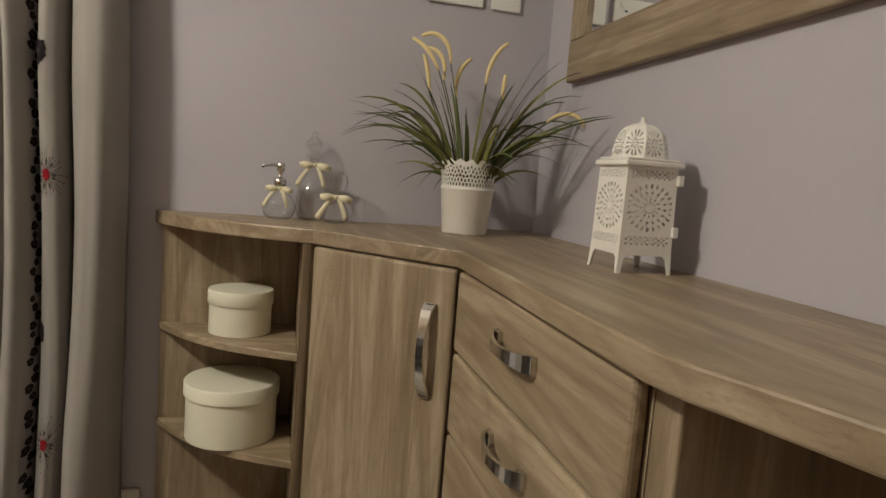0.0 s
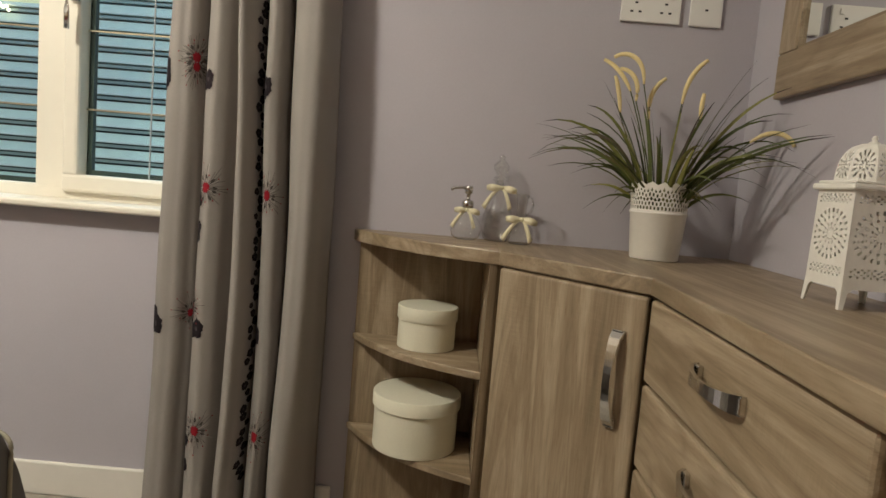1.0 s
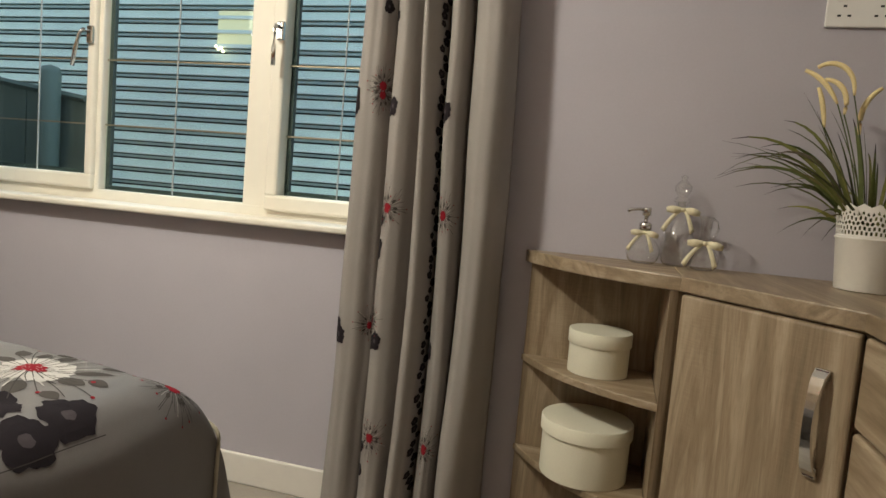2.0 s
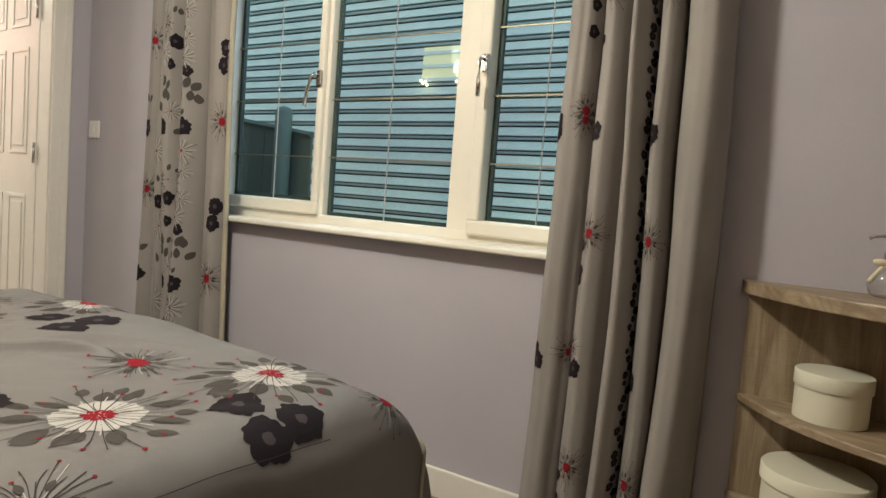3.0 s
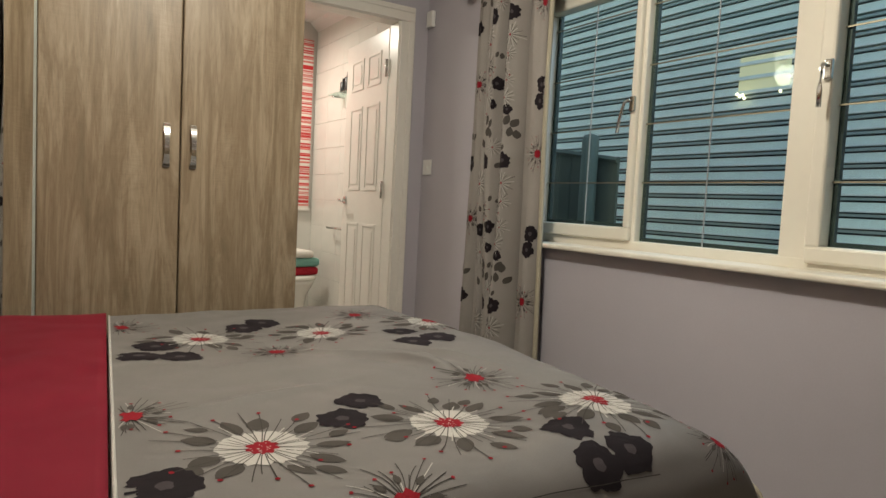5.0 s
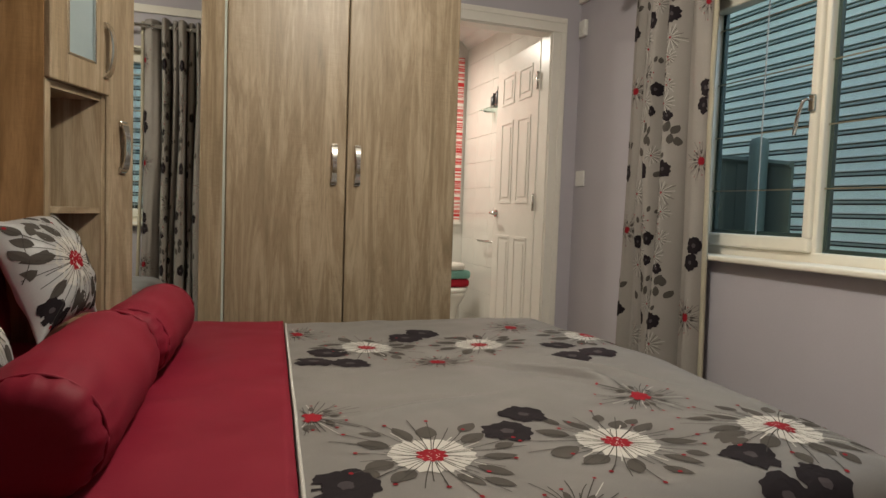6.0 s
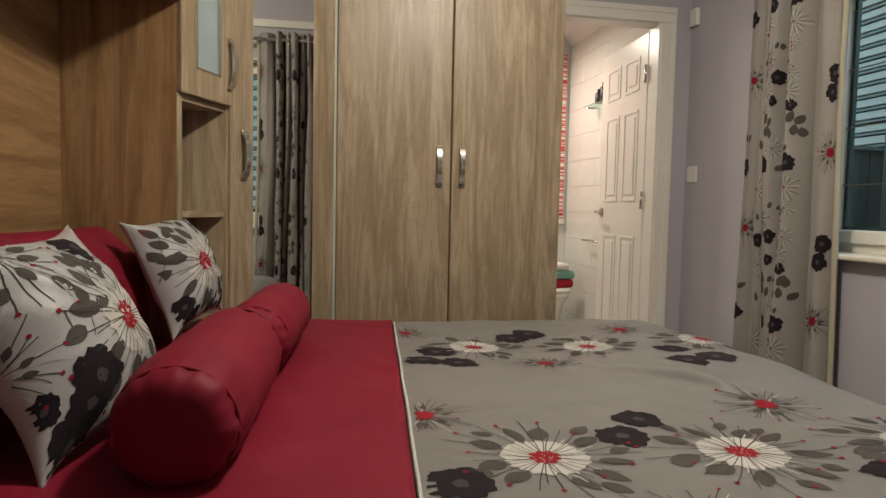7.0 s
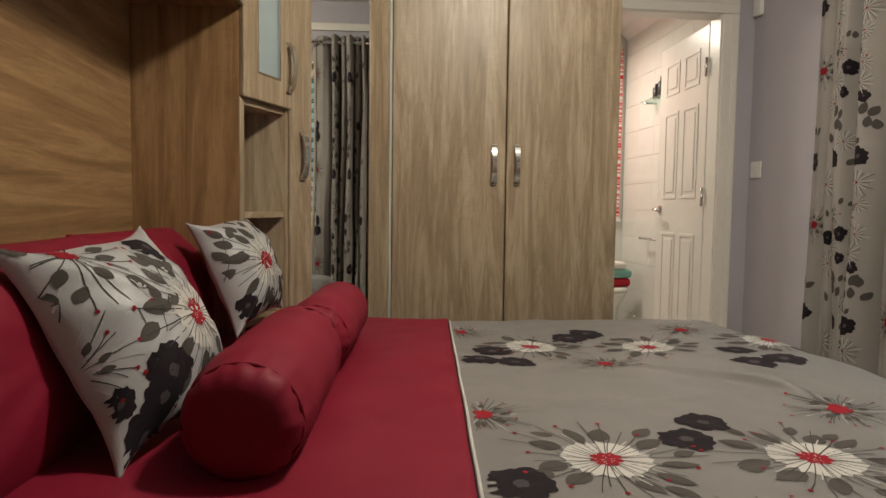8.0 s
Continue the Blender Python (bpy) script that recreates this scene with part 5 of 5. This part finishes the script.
for k in range(4):
    t = k * math.pi / 2
    bm = pierced(84, 126, rosette, lambda a, b: Matrix.Rotation(t, 4, "Z") @ Vector(((a * 2 - 1) * (HT - 0.002 * b), -(HT - 0.002 * b), z0 + (z1 - z0) * b)))
    p = part("pierced_panel", bm, WHITE_METAL, lan, "panel pierced with a rosette")
    m = p.modifiers.new("thickness", "SOLIDIFY")
    m.thickness = 0.0014
    # splayed feet and their arched apron
    bm = bmesh.new()
    R = Matrix.Rotation(t, 4, "Z")
    ap = [(-1.0, 0.042), (-1.04, 0.0), (-0.90, 0.0), (-0.80, 0.026), (-0.66, 0.032), (0.66, 0.032), (0.80, 0.026), (0.90, 0.0), (1.04, 0.0), (1.0, 0.042)]
    f = [bm.verts.new(R @ Vector((x * HT, -HT - (0.002 if z < 0.01 else 0), z))) for x, z in ap]
    bm.faces.new((f[0], f[1], f[2], f[3], f[4], f[5], f[6], f[7], f[8], f[9]))
    q = part("foot_apron", bm, WHITE_METAL, lan)
    m = q.modifiers.new("thickness", "SOLIDIFY")
    m.thickness = 0.0016
bm = bmesh.new()
box(bm, -0.057, 0.057, -0.057, 0.057, 0.185, 0.195, 0.003)
box(bm, -0.051, 0.051, -0.051, 0.051, 0.1955, 0.200, 0.002)
part("cornice", bm, WHITE_METAL, lan)
part("base_plate", boxed(-0.048, 0.048, -0.048, 0.048, 0.036, 0.040), WHITE_METAL, lan)


def dome_hole(a, b):
    if abs(a) > 0.86 or b > 0.9 or b < 0.06:
        return False
    y = (b - 0.42) * 2.6
    r, t = math.hypot(a, y), math.atan2(y, a)
    if r < 0.10 or 0.42 < r < 0.52:
        return False
    if r < 0.42:
        return math.cos(8 * t) > 0.2
    return r < 1.05 and math.cos(14 * t) > 0.35


def dome(a, b, t0, t1):
    h = 0.060
    r = 0.047 * math.cos(math.asin(min(0.985, b))) ** 0.62
    u, v = Vector((math.cos(t0), math.sin(t0), 0)), Vector((math.cos(t1), math.sin(t1), 0))
    p = u.lerp(v, a) * (r + 0.002)
    return Vector((p.x, p.y, 0.200 + h * b))


for k in range(8):
    t0, t1 = math.pi / 8 + k * math.pi / 4, math.pi / 8 + (k + 1) * math.pi / 4
    bm = pierced(24, 34, dome_hole, lambda a, b: dome(a, b, t0, t1))
    p = part("dome_panel", bm, WHITE_METAL, lan, "curved pierced dome panel")
    m = p.modifiers.new("thickness", "SOLIDIFY")
    m.thickness = 0.0012
part("finial", lathe([(0, 0.257), (0.011, 0.257), (0.008, 0.263), (0.004, 0.265), (0.005, 0.269), (0.003, 0.273), (0, 0.274)], 16), WHITE_METAL, lan, "", True)
for z in (0.075, 0.165):
    part("hinge", boxed(0.047, 0.057, -0.057, -0.049, z - 0.009, z + 0.009, 0.001), WHITE_METAL, lan)
part("candle", lathe([(0, 0.041), (0.024, 0.041), (0.024, 0.090), (0, 0.088)], 24), CREAM_CARD, lan, "short cream candle")


def ribbon_bow(parent, at, face, size):
    """A satin bow: two loops and two tails."""
    bm = bmesh.new()
    d = Vector(face).normalized()
    s = d.cross(Vector((0, 0, 1))).normalized()
    for sg in (-1, 1):
        for reach, drop, wide, tail in ((0.52, 0.10 if sg < 0 else 0.02, 0.105, False), (0.34 if sg < 0 else 0.58, 0.72, 0.085, True)):
            prev = None
            for i in range(11):
                t = i / 10
                p = Vector(at) + s * (sg * size * reach * t ** 0.8) + Vector((0, 0, -size * drop * t ** 1.3)) + d * (0.004 + size * 0.10 * math.sin(math.pi * t * (0.8 if tail else 1.0)))
                half = size * (wide * (0.55 + 0.45 * t) if tail else wide * (0.15 + math.sin(math.pi * (0.08 + 0.80 * t)) ** 0.7))
                lean = (s * (sg * 0.75) + Vector((0, 0, 0.66))) if tail else Vector((0, 0, 1)) + s * (0.15 * sg)
                q = [bm.verts.new(p + lean * half), bm.verts.new(p - lean * half)]
                if prev:
                    bm.faces.new((prev[0], prev[1], q[1], q[0]))
                prev = q
    bmesh.ops.create_uvsphere(bm, u_segments=10, v_segments=8, radius=size * 0.075, matrix=Matrix.Translation(Vector(at) + d * 0.004))
    ob = part("ribbon_bow", bm, RIBBON, parent, "cream satin ribbon bow", True)
    m = ob.modifiers.new("thickness", "SOLIDIFY")
    m.thickness = 0.0007
    return ob


def neck_band(parent, r, z):
    part("ribbon_band", lathe([(r, z - 0.005), (r + 0.0015, z - 0.004), (r + 0.0015, z + 0.004), (r, z + 0.005)], 24), RIBBON, parent, "", True)


def flask(name, label, place, outer):
    ob = thing(name, label, "bottle", place, 0, "glass bottles with ribbons")
    prof = outer + [(outer[-1][0] - 0.002, outer[-1][1])]
    part("glass_body", lathe(prof, 36), BOTTLE, ob, "clear glass", True)
    return ob


FACE = (-0.15, -1, 0)
soap = flask("soap_dispenser", "round glass soap dispenser with a chrome pump and cream ribbon", (-0.032, 1.738, WT), [(0, 0.001), (0.030, 0.001), (0.038, 0.010), (0.043, 0.026), (0.041, 0.042), (0.030, 0.060), (0.016, 0.072), (0.013, 0.080), (0.013, 0.092)])
part("pump_collar", lathe([(0, 0.086), (0.0155, 0.086), (0.0165, 0.090), (0.0165, 0.102), (0.012, 0.106), (0.006, 0.108), (0.0055, 0.122), (0.0115, 0.124), (0.0115, 0.142), (0.009, 0.145), (0, 0.145)], 24), CHROME, soap, "", True)
part("spout", tube([(0, 0, 0.138), (-0.02, -0.006, 0.139), (-0.040, -0.012, 0.136), (-0.047, -0.014, 0.131)], 0.0042, 10), CHROME, soap, "", True)
neck_band(soap, 0.0135, 0.080)
ribbon_bow(soap, (0.0, -0.019, 0.080), FACE, 0.066)
tall = flask("decanter", "tall glass decanter with a stopper and cream ribbon", (0.052, 1.758, WT), [(0, 0.001), (0.030, 0.001), (0.038, 0.012), (0.043, 0.034), (0.042, 0.060), (0.036, 0.085), (0.026, 0.106), (0.0155, 0.124), (0.0125, 0.140), (0.0135, 0.160), (0.0215, 0.168)])
part("stopper", lathe([(0, 0.150), (0.008, 0.150), (0.010, 0.168), (0.020, 0.172), (0.011, 0.180), (0.020, 0.194), (0.021, 0.206), (0.012, 0.216), (0.006, 0.222), (0.009, 0.230), (0, 0.236)], 28), BOTTLE, tall, "clear glass stopper", True)
neck_band(tall, 0.0138, 0.146)
ribbon_bow(tall, (0.004, -0.020, 0.146), FACE, 0.078)
small = flask("perfume_bottle", "small round glass bottle with a pouring lip and cream ribbon", (0.112, 1.715, WT), [(0, 0.001), (0.026, 0.001), (0.034, 0.009), (0.038, 0.024), (0.034, 0.042), (0.022, 0.056), (0.0135, 0.068), (0.0125, 0.092), (0.0145, 0.120), (0.0175, 0.134)])
neck_band(small, 0.0145, 0.066)
ribbon_bow(small, (0, -0.021, 0.068), FACE, 0.080)
part("glass_handle", tube([(0.016, 0, 0.128), (0.026, 0, 0.122), (0.029, 0, 0.105), (0.024, 0, 0.088), (0.013, 0, 0.080)], 0.003, 8), BOTTLE, small, "", True)

# ---- on the walls ----


def socket_plate(x0, x1, z0, z1, holes):
    ob = thing("wall_socket", "white plastic socket plate on the lilac wall", "socket", (0, 0, 0), 0, "wall sockets")
    part("plate", boxed(x0, x1, NORTH - 0.010, NORTH - 0.0005, z0, z1, 0.003), PLASTIC, ob)
    bm = bmesh.new()
    for hx, hz in holes:
        box(bm, hx - 0.004, hx + 0.004, NORTH - 0.0108, NORTH - 0.0095, hz - 0.0025, hz + 0.0025)
    part("pin_holes", bm, BLACK, ob, "dark pin holes")
    return ob


h1 = []
for cx in (0.375, 0.455):
    h1 += [(cx - 0.011, 1.507), (cx + 0.011, 1.507), (cx, 1.530)]
sp = socket_plate(0.335, 0.495, 1.480, 1.566, h1)
for cx in (0.362, 0.468):
    part("rocker", boxed(cx - 0.006, cx + 0.006, NORTH - 0.0125, NORTH - 0.0095, 1.540, 1.556, 0.001), PLASTIC, sp)
sp = socket_plate(0.520, 0.606, 1.480, 1.566, [(0.563, 1.523)])

wm = thing("wall_mirror", "large wall mirror in a broad pale oak frame", "mirror")
MY0, MY1, MZ0, MZ1 = 0.40, 1.612, 1.272, 2.08
FW = 0.105
xw = EAST - 0.001
for y0, y1, z0, z1, mt in ((MY0, MY1, MZ0, MZ0 + FW, OAK_Y), (MY0, MY1, MZ1 - FW, MZ1, OAK_Y), (MY0, MY0 + 0.08, MZ0 + FW + 0.0005, MZ1 - FW - 0.0005, OAK_Z), (MY1 - 0.08, MY1, MZ0 + FW + 0.0005, MZ1 - FW - 0.0005, OAK_Z)):
    part("frame_rail", boxed(xw - 0.024, xw, y0, y1, z0, z1, 0.004), mt, wm)
part("mirror_glass", boxed(xw - 0.012, xw - 0.006, MY0 + 0.078, MY1 - 0.078, MZ0 + FW - 0.003, MZ1 - FW + 0.003), MIRROR, wm, "plain silvered glass")
bm = bmesh.new()
for y0, y1, z0, z1 in ((MY0 + 0.08, MY1 - 0.08, MZ0 + FW, MZ0 + FW + 0.006), (MY0 + 0.08, MY1 - 0.08, MZ1 - FW - 0.006, MZ1 - FW), (MY0 + 0.08, MY0 + 0.086, MZ0 + FW, MZ1 - FW), (MY1 - 0.086, MY1 - 0.08, MZ0 + FW, MZ1 - FW)):
    box(bm, xw - 0.020, xw - 0.011, y0, y1, z0, z1)
part("inner_slip", bm, OAK_Y, wm)

sw = thing("light_switch", "white plastic light switch beside the doorway", "switch")
part("plate", boxed(-3.412, -3.326, NORTH - 0.010, NORTH - 0.0005, 1.178, 1.264, 0.003), PLASTIC, sw)
part("rocker", boxed(-3.377, -3.361, NORTH - 0.014, NORTH - 0.0095, 1.206, 1.236, 0.002), PLASTIC, sw)
det = thing("wall_sensor", "small white sensor box high on the wall", "sensor")
part("case", boxed(-3.425, -3.362, NORTH - 0.026, NORTH - 0.0005, 2.010, 2.100, 0.006, 3), PLASTIC, det)
part("lens", boxed(-3.410, -3.377, NORTH - 0.029, NORTH - 0.0255, 2.025, 2.060, 0.002), PLASTIC, det)

# ---- ceiling lamp, out of the camera's sight ----
cl = thing("ceiling_lamp", "small round ceiling lamp over the bed", "lamp", (-1.44, 0.46, 0))
part("ceiling_plate", lathe([(0, 2.399), (0.07, 2.399), (0.065, 2.375), (0.012, 2.365), (0.020, 2.36), (0.022, 2.345), (0, 2.34)], 32), CHROME, cl, "", True)

# ---- bathroom beyond the doorway ----
bt = NORTH - 0.012
structure("bathroom_wall_end", boxed(BATH - 0.1, BATH, SOUTH - 0.1, NORTH + 0.1, 0, TOP), TILE, "white tiled bathroom end wall", "wall")
structure("bathroom_wall_north", boxed(BATH, WEST - 0.1, NORTH, NORTH + 0.33, 0, TOP), TILE, "white tiled bathroom side wall", "wall")
grout = bpy.data.objects["bathroom_wall_north"]
tile_mesh = mesh_of(boxed(0.0008, 0.2712, -0.006, -0.0005, 0.0008, 0.1992, 0.0012, 1), TILE)
for i in range(6):
    for j in range(12):
        ob = new("tile", tile_mesh)
        ob.parent = grout
        ob.location = (BATH + 0.002 + i * 0.272, NORTH, j * 0.2 + 0.001)
structure("bathroom_wall_south", boxed(BATH, WEST - 0.1, 0.0, 0.08, 0, TOP), TILE, "white tiled bathroom side wall", "wall")
cov = bmesh.new()
prof = [(0, 0), (0.07, 0), (0.055, -0.02), (0.02, -0.05), (0, -0.07)]
rows = [[cov.verts.new((x, NORTH - 0.001 - a, TOP - 0.001 + b)) for a, b in prof] for x in (BATH + 0.001, WEST - 0.101)]
for i in range(len(prof)):
    j = (i + 1) % len(prof)
    cov.faces.new((rows[0][i], rows[0][j], rows[1][j], rows[1][i]))
bmesh.ops.recalc_face_normals(cov, faces=cov.faces)
structure("coving", cov, CEIL, "white plaster coving in the bathroom", "coving")

# six-panel door standing open into the bathroom
H0, H1 = Vector((-3.549, 1.612)), Vector((-4.212, 1.647))
dv = (H1 - H0)
dang = math.degrees(math.atan2(dv.y, dv.x))
door = thing("door_1", "white six-panel bathroom door standing open", "door", (H0.x, H0.y, 0), dang, kind="structure")
DW, DH, DT = 0.664, 2.008, 0.038
# local x runs from the hinge to the latch; the face to the bedroom side lies at local +y
leafb = bmesh.new()
box(leafb, 0, DW, -DT, 0, 0.008, DH, 0.002)
part("leaf", leafb, WHITE, door)
for x0, x1 in ((0.095, 0.295), (0.365, 0.565)):
    for z0, z1 in ((0.22, 0.87), (1.075, 1.60), (1.705, 1.90)):
        bm = bmesh.new()
        # a raised moulding ring and a raised field
        for a in ((x0, x1, z0, z0 + 0.018), (x0, x1, z1 - 0.018, z1), (x0, x0 + 0.018, z0 + 0.018, z1 - 0.018), (x1 - 0.018, x1, z0 + 0.018, z1 - 0.018)):
            box(bm, a[0], a[1], 0.0005, 0.0050, a[2], a[3], 0.0042, 3)
        box(bm, x0 + 0.040, x1 - 0.040, 0.0005, 0.005, z0 + 0.040, z1 - 0.040, 0.004)
        part("raised_panel", bm, WHITE, door)
hd = part("door_handle", boxed(DW - 0.080, DW - 0.034, 0.0005, 0.009, 0.985, 1.035, 0.004), CHROME, door, "chrome lever handle on a small rose")
part("lever", tube([(DW - 0.057, 0.006, 1.01), (DW - 0.057, 0.045, 1.01), (DW - 0.075, 0.052, 1.01), (DW - 0.16, 0.050, 1.005)], 0.009, 10), CHROME, hd, "", True)
for z in (0.25, 1.08, 1.78):
    part("hinge", moved(lathe([(0, z - 0.05), (0.007, z - 0.05), (0.007, z + 0.05), (0, z + 0.05)], 12), Matrix.Translation((0.004, 0.008, 0))), CHROME, door, "steel butt hinge", True)

# red and white striped blind at the far end
STRIPE, nt_, b_ = nodes_of("striped_blind_cloth")
_t = nt_.nodes.new("ShaderNodeTexCoord")
_s = nt_.nodes.new("ShaderNodeSeparateXYZ")
nt_.links.new(_t.outputs["Object"], _s.inputs[0])
_w = add(nt_, "ShaderNodeTexNoise", Scale=1.0, Detail=2.0, Roughness=0.8)
_w.noise_dimensions = "1D"
_m = nt_.nodes.new("ShaderNodeMath")
_m.operation = "MULTIPLY"
_m.inputs[1].default_value = 38.0
nt_.links.new(_s.outputs["Z"], _m.inputs[0])
nt_.links.new(_m.outputs[0], _w.inputs["W"])
_c = ramp(nt_, _w.outputs["Fac"], [(0.0, (0.78, 0.72, 0.66)), (0.47, (0.78, 0.72, 0.66)), (0.49, (0.55, 0.03, 0.03)), (0.60, (0.62, 0.05, 0.04)), (0.62, (0.70, 0.25, 0.22))])
_c.color_ramp.interpolation = "CONSTANT"
nt_.links.new(_c.outputs["Color"], b_.inputs["Base Color"])
b_.inputs["Roughness"].default_value = 0.85
bl = thing("window_blind", "red and white striped cloth blind in the bathroom", "blind", (BATH + 0.02, 0, 0))
part("blind_cloth", boxed(0, 0.006, 1.0, 1.765, 0.93, 2.26, 0.002), STRIPE, bl)
part("bottom_bar", boxed(-0.002, 0.012, 0.99, 1.775, 0.905, 0.929, 0.004), WHITE, bl)

# pedestal with folded towels
wc = thing("toilet", "white ceramic toilet with its lid closed", "toilet", (-4.86, 1.52, 0))
part("pedestal", lathe([(0, 0.0), (0.13, 0.0), (0.125, 0.05), (0.11, 0.16), (0.13, 0.28), (0.18, 0.37), (0.19, 0.40), (0, 0.40)], 40), PORCELAIN, wc, "", True)
part("lid", lathe([(0, 0.402), (0.192, 0.402), (0.198, 0.412), (0.198, 0.424), (0.185, 0.434), (0, 0.437)], 40), PORCELAIN, wc, "", True)
def towel(z, h, mat, label, w):
    ob = thing("folded_towel", label, "towel", (-4.86, 1.52, z), 12, "stack of folded towels")
    bm = boxed(-0.15, 0.15, -w, w, 0.0, h, h * 0.42, 4)
    part("towel_fold", bm, mat, ob, "", True)
towel(0.4375, 0.062, cloth("red_towelling", (0.40, 0.02, 0.035), weave=300), "folded crimson towel on the toilet lid", 0.165)
towel(0.500, 0.066, TEAL_TOWEL, "folded teal towel on a stack", 0.175)
towel(0.5665, 0.055, WHITE_TOWEL, "folded white towel on top of a stack", 0.12)

# glass shelf with black bottles and a small mirror on the side wall
sh = thing("glass_shelf", "narrow glass shelf on the bathroom wall", "shelf")
part("shelf_plate", boxed(-4.66, -4.28, NORTH - 0.11, NORTH - 0.001, 1.760, 1.768, 0.001), PANE, sh, "clear glass plate")
part("bracket", boxed(-4.62, -4.605, NORTH - 0.10, NORTH - 0.001, 1.745, 1.759, 0.002), CHROME, sh)
part("bracket", boxed(-4.33, -4.315, NORTH - 0.10, NORTH - 0.001, 1.745, 1.759, 0.002), CHROME, sh)
for x, h in ((-4.50, 0.10), (-4.42, 0.135)):
    ob = thing("toiletry_bottle", "small black toiletry bottle on the glass shelf", "bottle", (x, NORTH - 0.06, 1.768), 0, "bathroom bottles")
    part("bottle_body", lathe([(0, 0), (0.024, 0), (0.026, 0.004), (0.026, h * 0.7), (0.010, h * 0.82), (0, h * 0.82)], 20), BLACK, ob, "", True)
    part("cap", lathe([(0, h * 0.821), (0.012, h * 0.821), (0.012, h), (0, h)], 16), BLACK, ob, "", True)
sm = thing("small_mirror", "small square mirror under the glass shelf", "mirror")
part("mirror_glass", boxed(-4.52, -4.36, NORTH - 0.008, NORTH - 0.001, 1.56, 1.73), FROST, sm)
rb = thing("towel_rail", "chrome towel rail on the bathroom wall", "rail")
part("bar", moved(lathe([(0, -0.16), (0.008, -0.16), (0.008, 0.16), (0, 0.16)], 14), Matrix.Translation((-4.55, NORTH - 0.06, 0.80)) @ Matrix.Rotation(math.pi / 2, 4, "Y")), CHROME, rb, "", True)
for x in (-4.70, -4.40):
    part("post", boxed(x - 0.006, x + 0.006, NORTH - 0.06, NORTH - 0.001, 0.794, 0.806, 0.002), CHROME, rb)

# ---- outside: fence, post and the lamp's reflection in the pane ----
FENCE = plain("grey_green_fence", (0.17, 0.175, 0.135), 0.8, grain=25, vary=0.12)
fen = thing("garden_fence", "grey-green garden fence panel with a post", "fence")
for i in range(7):
    x0 = -4.60 + i * 0.215
    top = 1.55 - (x0 + 4.60) * 0.135
    part("fence_board", boxed(x0, x0 + 0.211, 3.05, 3.07, -0.55, top, 0.003), FENCE, fen)
bm = tube([(-4.6, 3.04, 1.555), (-3.095, 3.04, 1.352)], 0.02, 4)
part("capping_rail", bm, FENCE, fen)
part("fence_post", lathe([(0, -0.55), (0.055, -0.55), (0.055, 1.48), (0.045, 1.515), (0, 1.53)], 20, None, (-3.287, 2.985)), plain("pale_green_post", (0.25, 0.265, 0.215), 0.6, vary=0.08), fen, "pale round-topped post", True)
# emissive patch and dots imitating a room lamp's reflection in the window glass
WARM = glow("warm_reflection_glow", (0.9, 0.78, 0.48), 0.34)
BULB_GLINT = glow("bulb_reflection_glow", (1.0, 0.80, 0.50), 5.0)
lit = thing("lit_window", "glowing patch imitating a room lamp's reflection in the window glass", "window")
part("lit_pane", boxed(-3.14, -2.75, CY - 0.004, CY - 0.001, 1.93, 2.20), WARM, lit, "glowing warm yellow patch of the imitated reflection")
bm = bmesh.new()
for x, z in ((-3.115, 1.930), (-3.095, 1.912), (-3.070, 1.918), (-3.055, 1.895), (-2.785, 1.915)):
    bmesh.ops.create_icosphere(bm, subdivisions=2, radius=0.011, matrix=Matrix.Translation((x, CY - 0.05, z)))
part("lamp_bulbs", bm, BULB_GLINT, lit, "small glowing dots for the reflected lamp's bulbs")
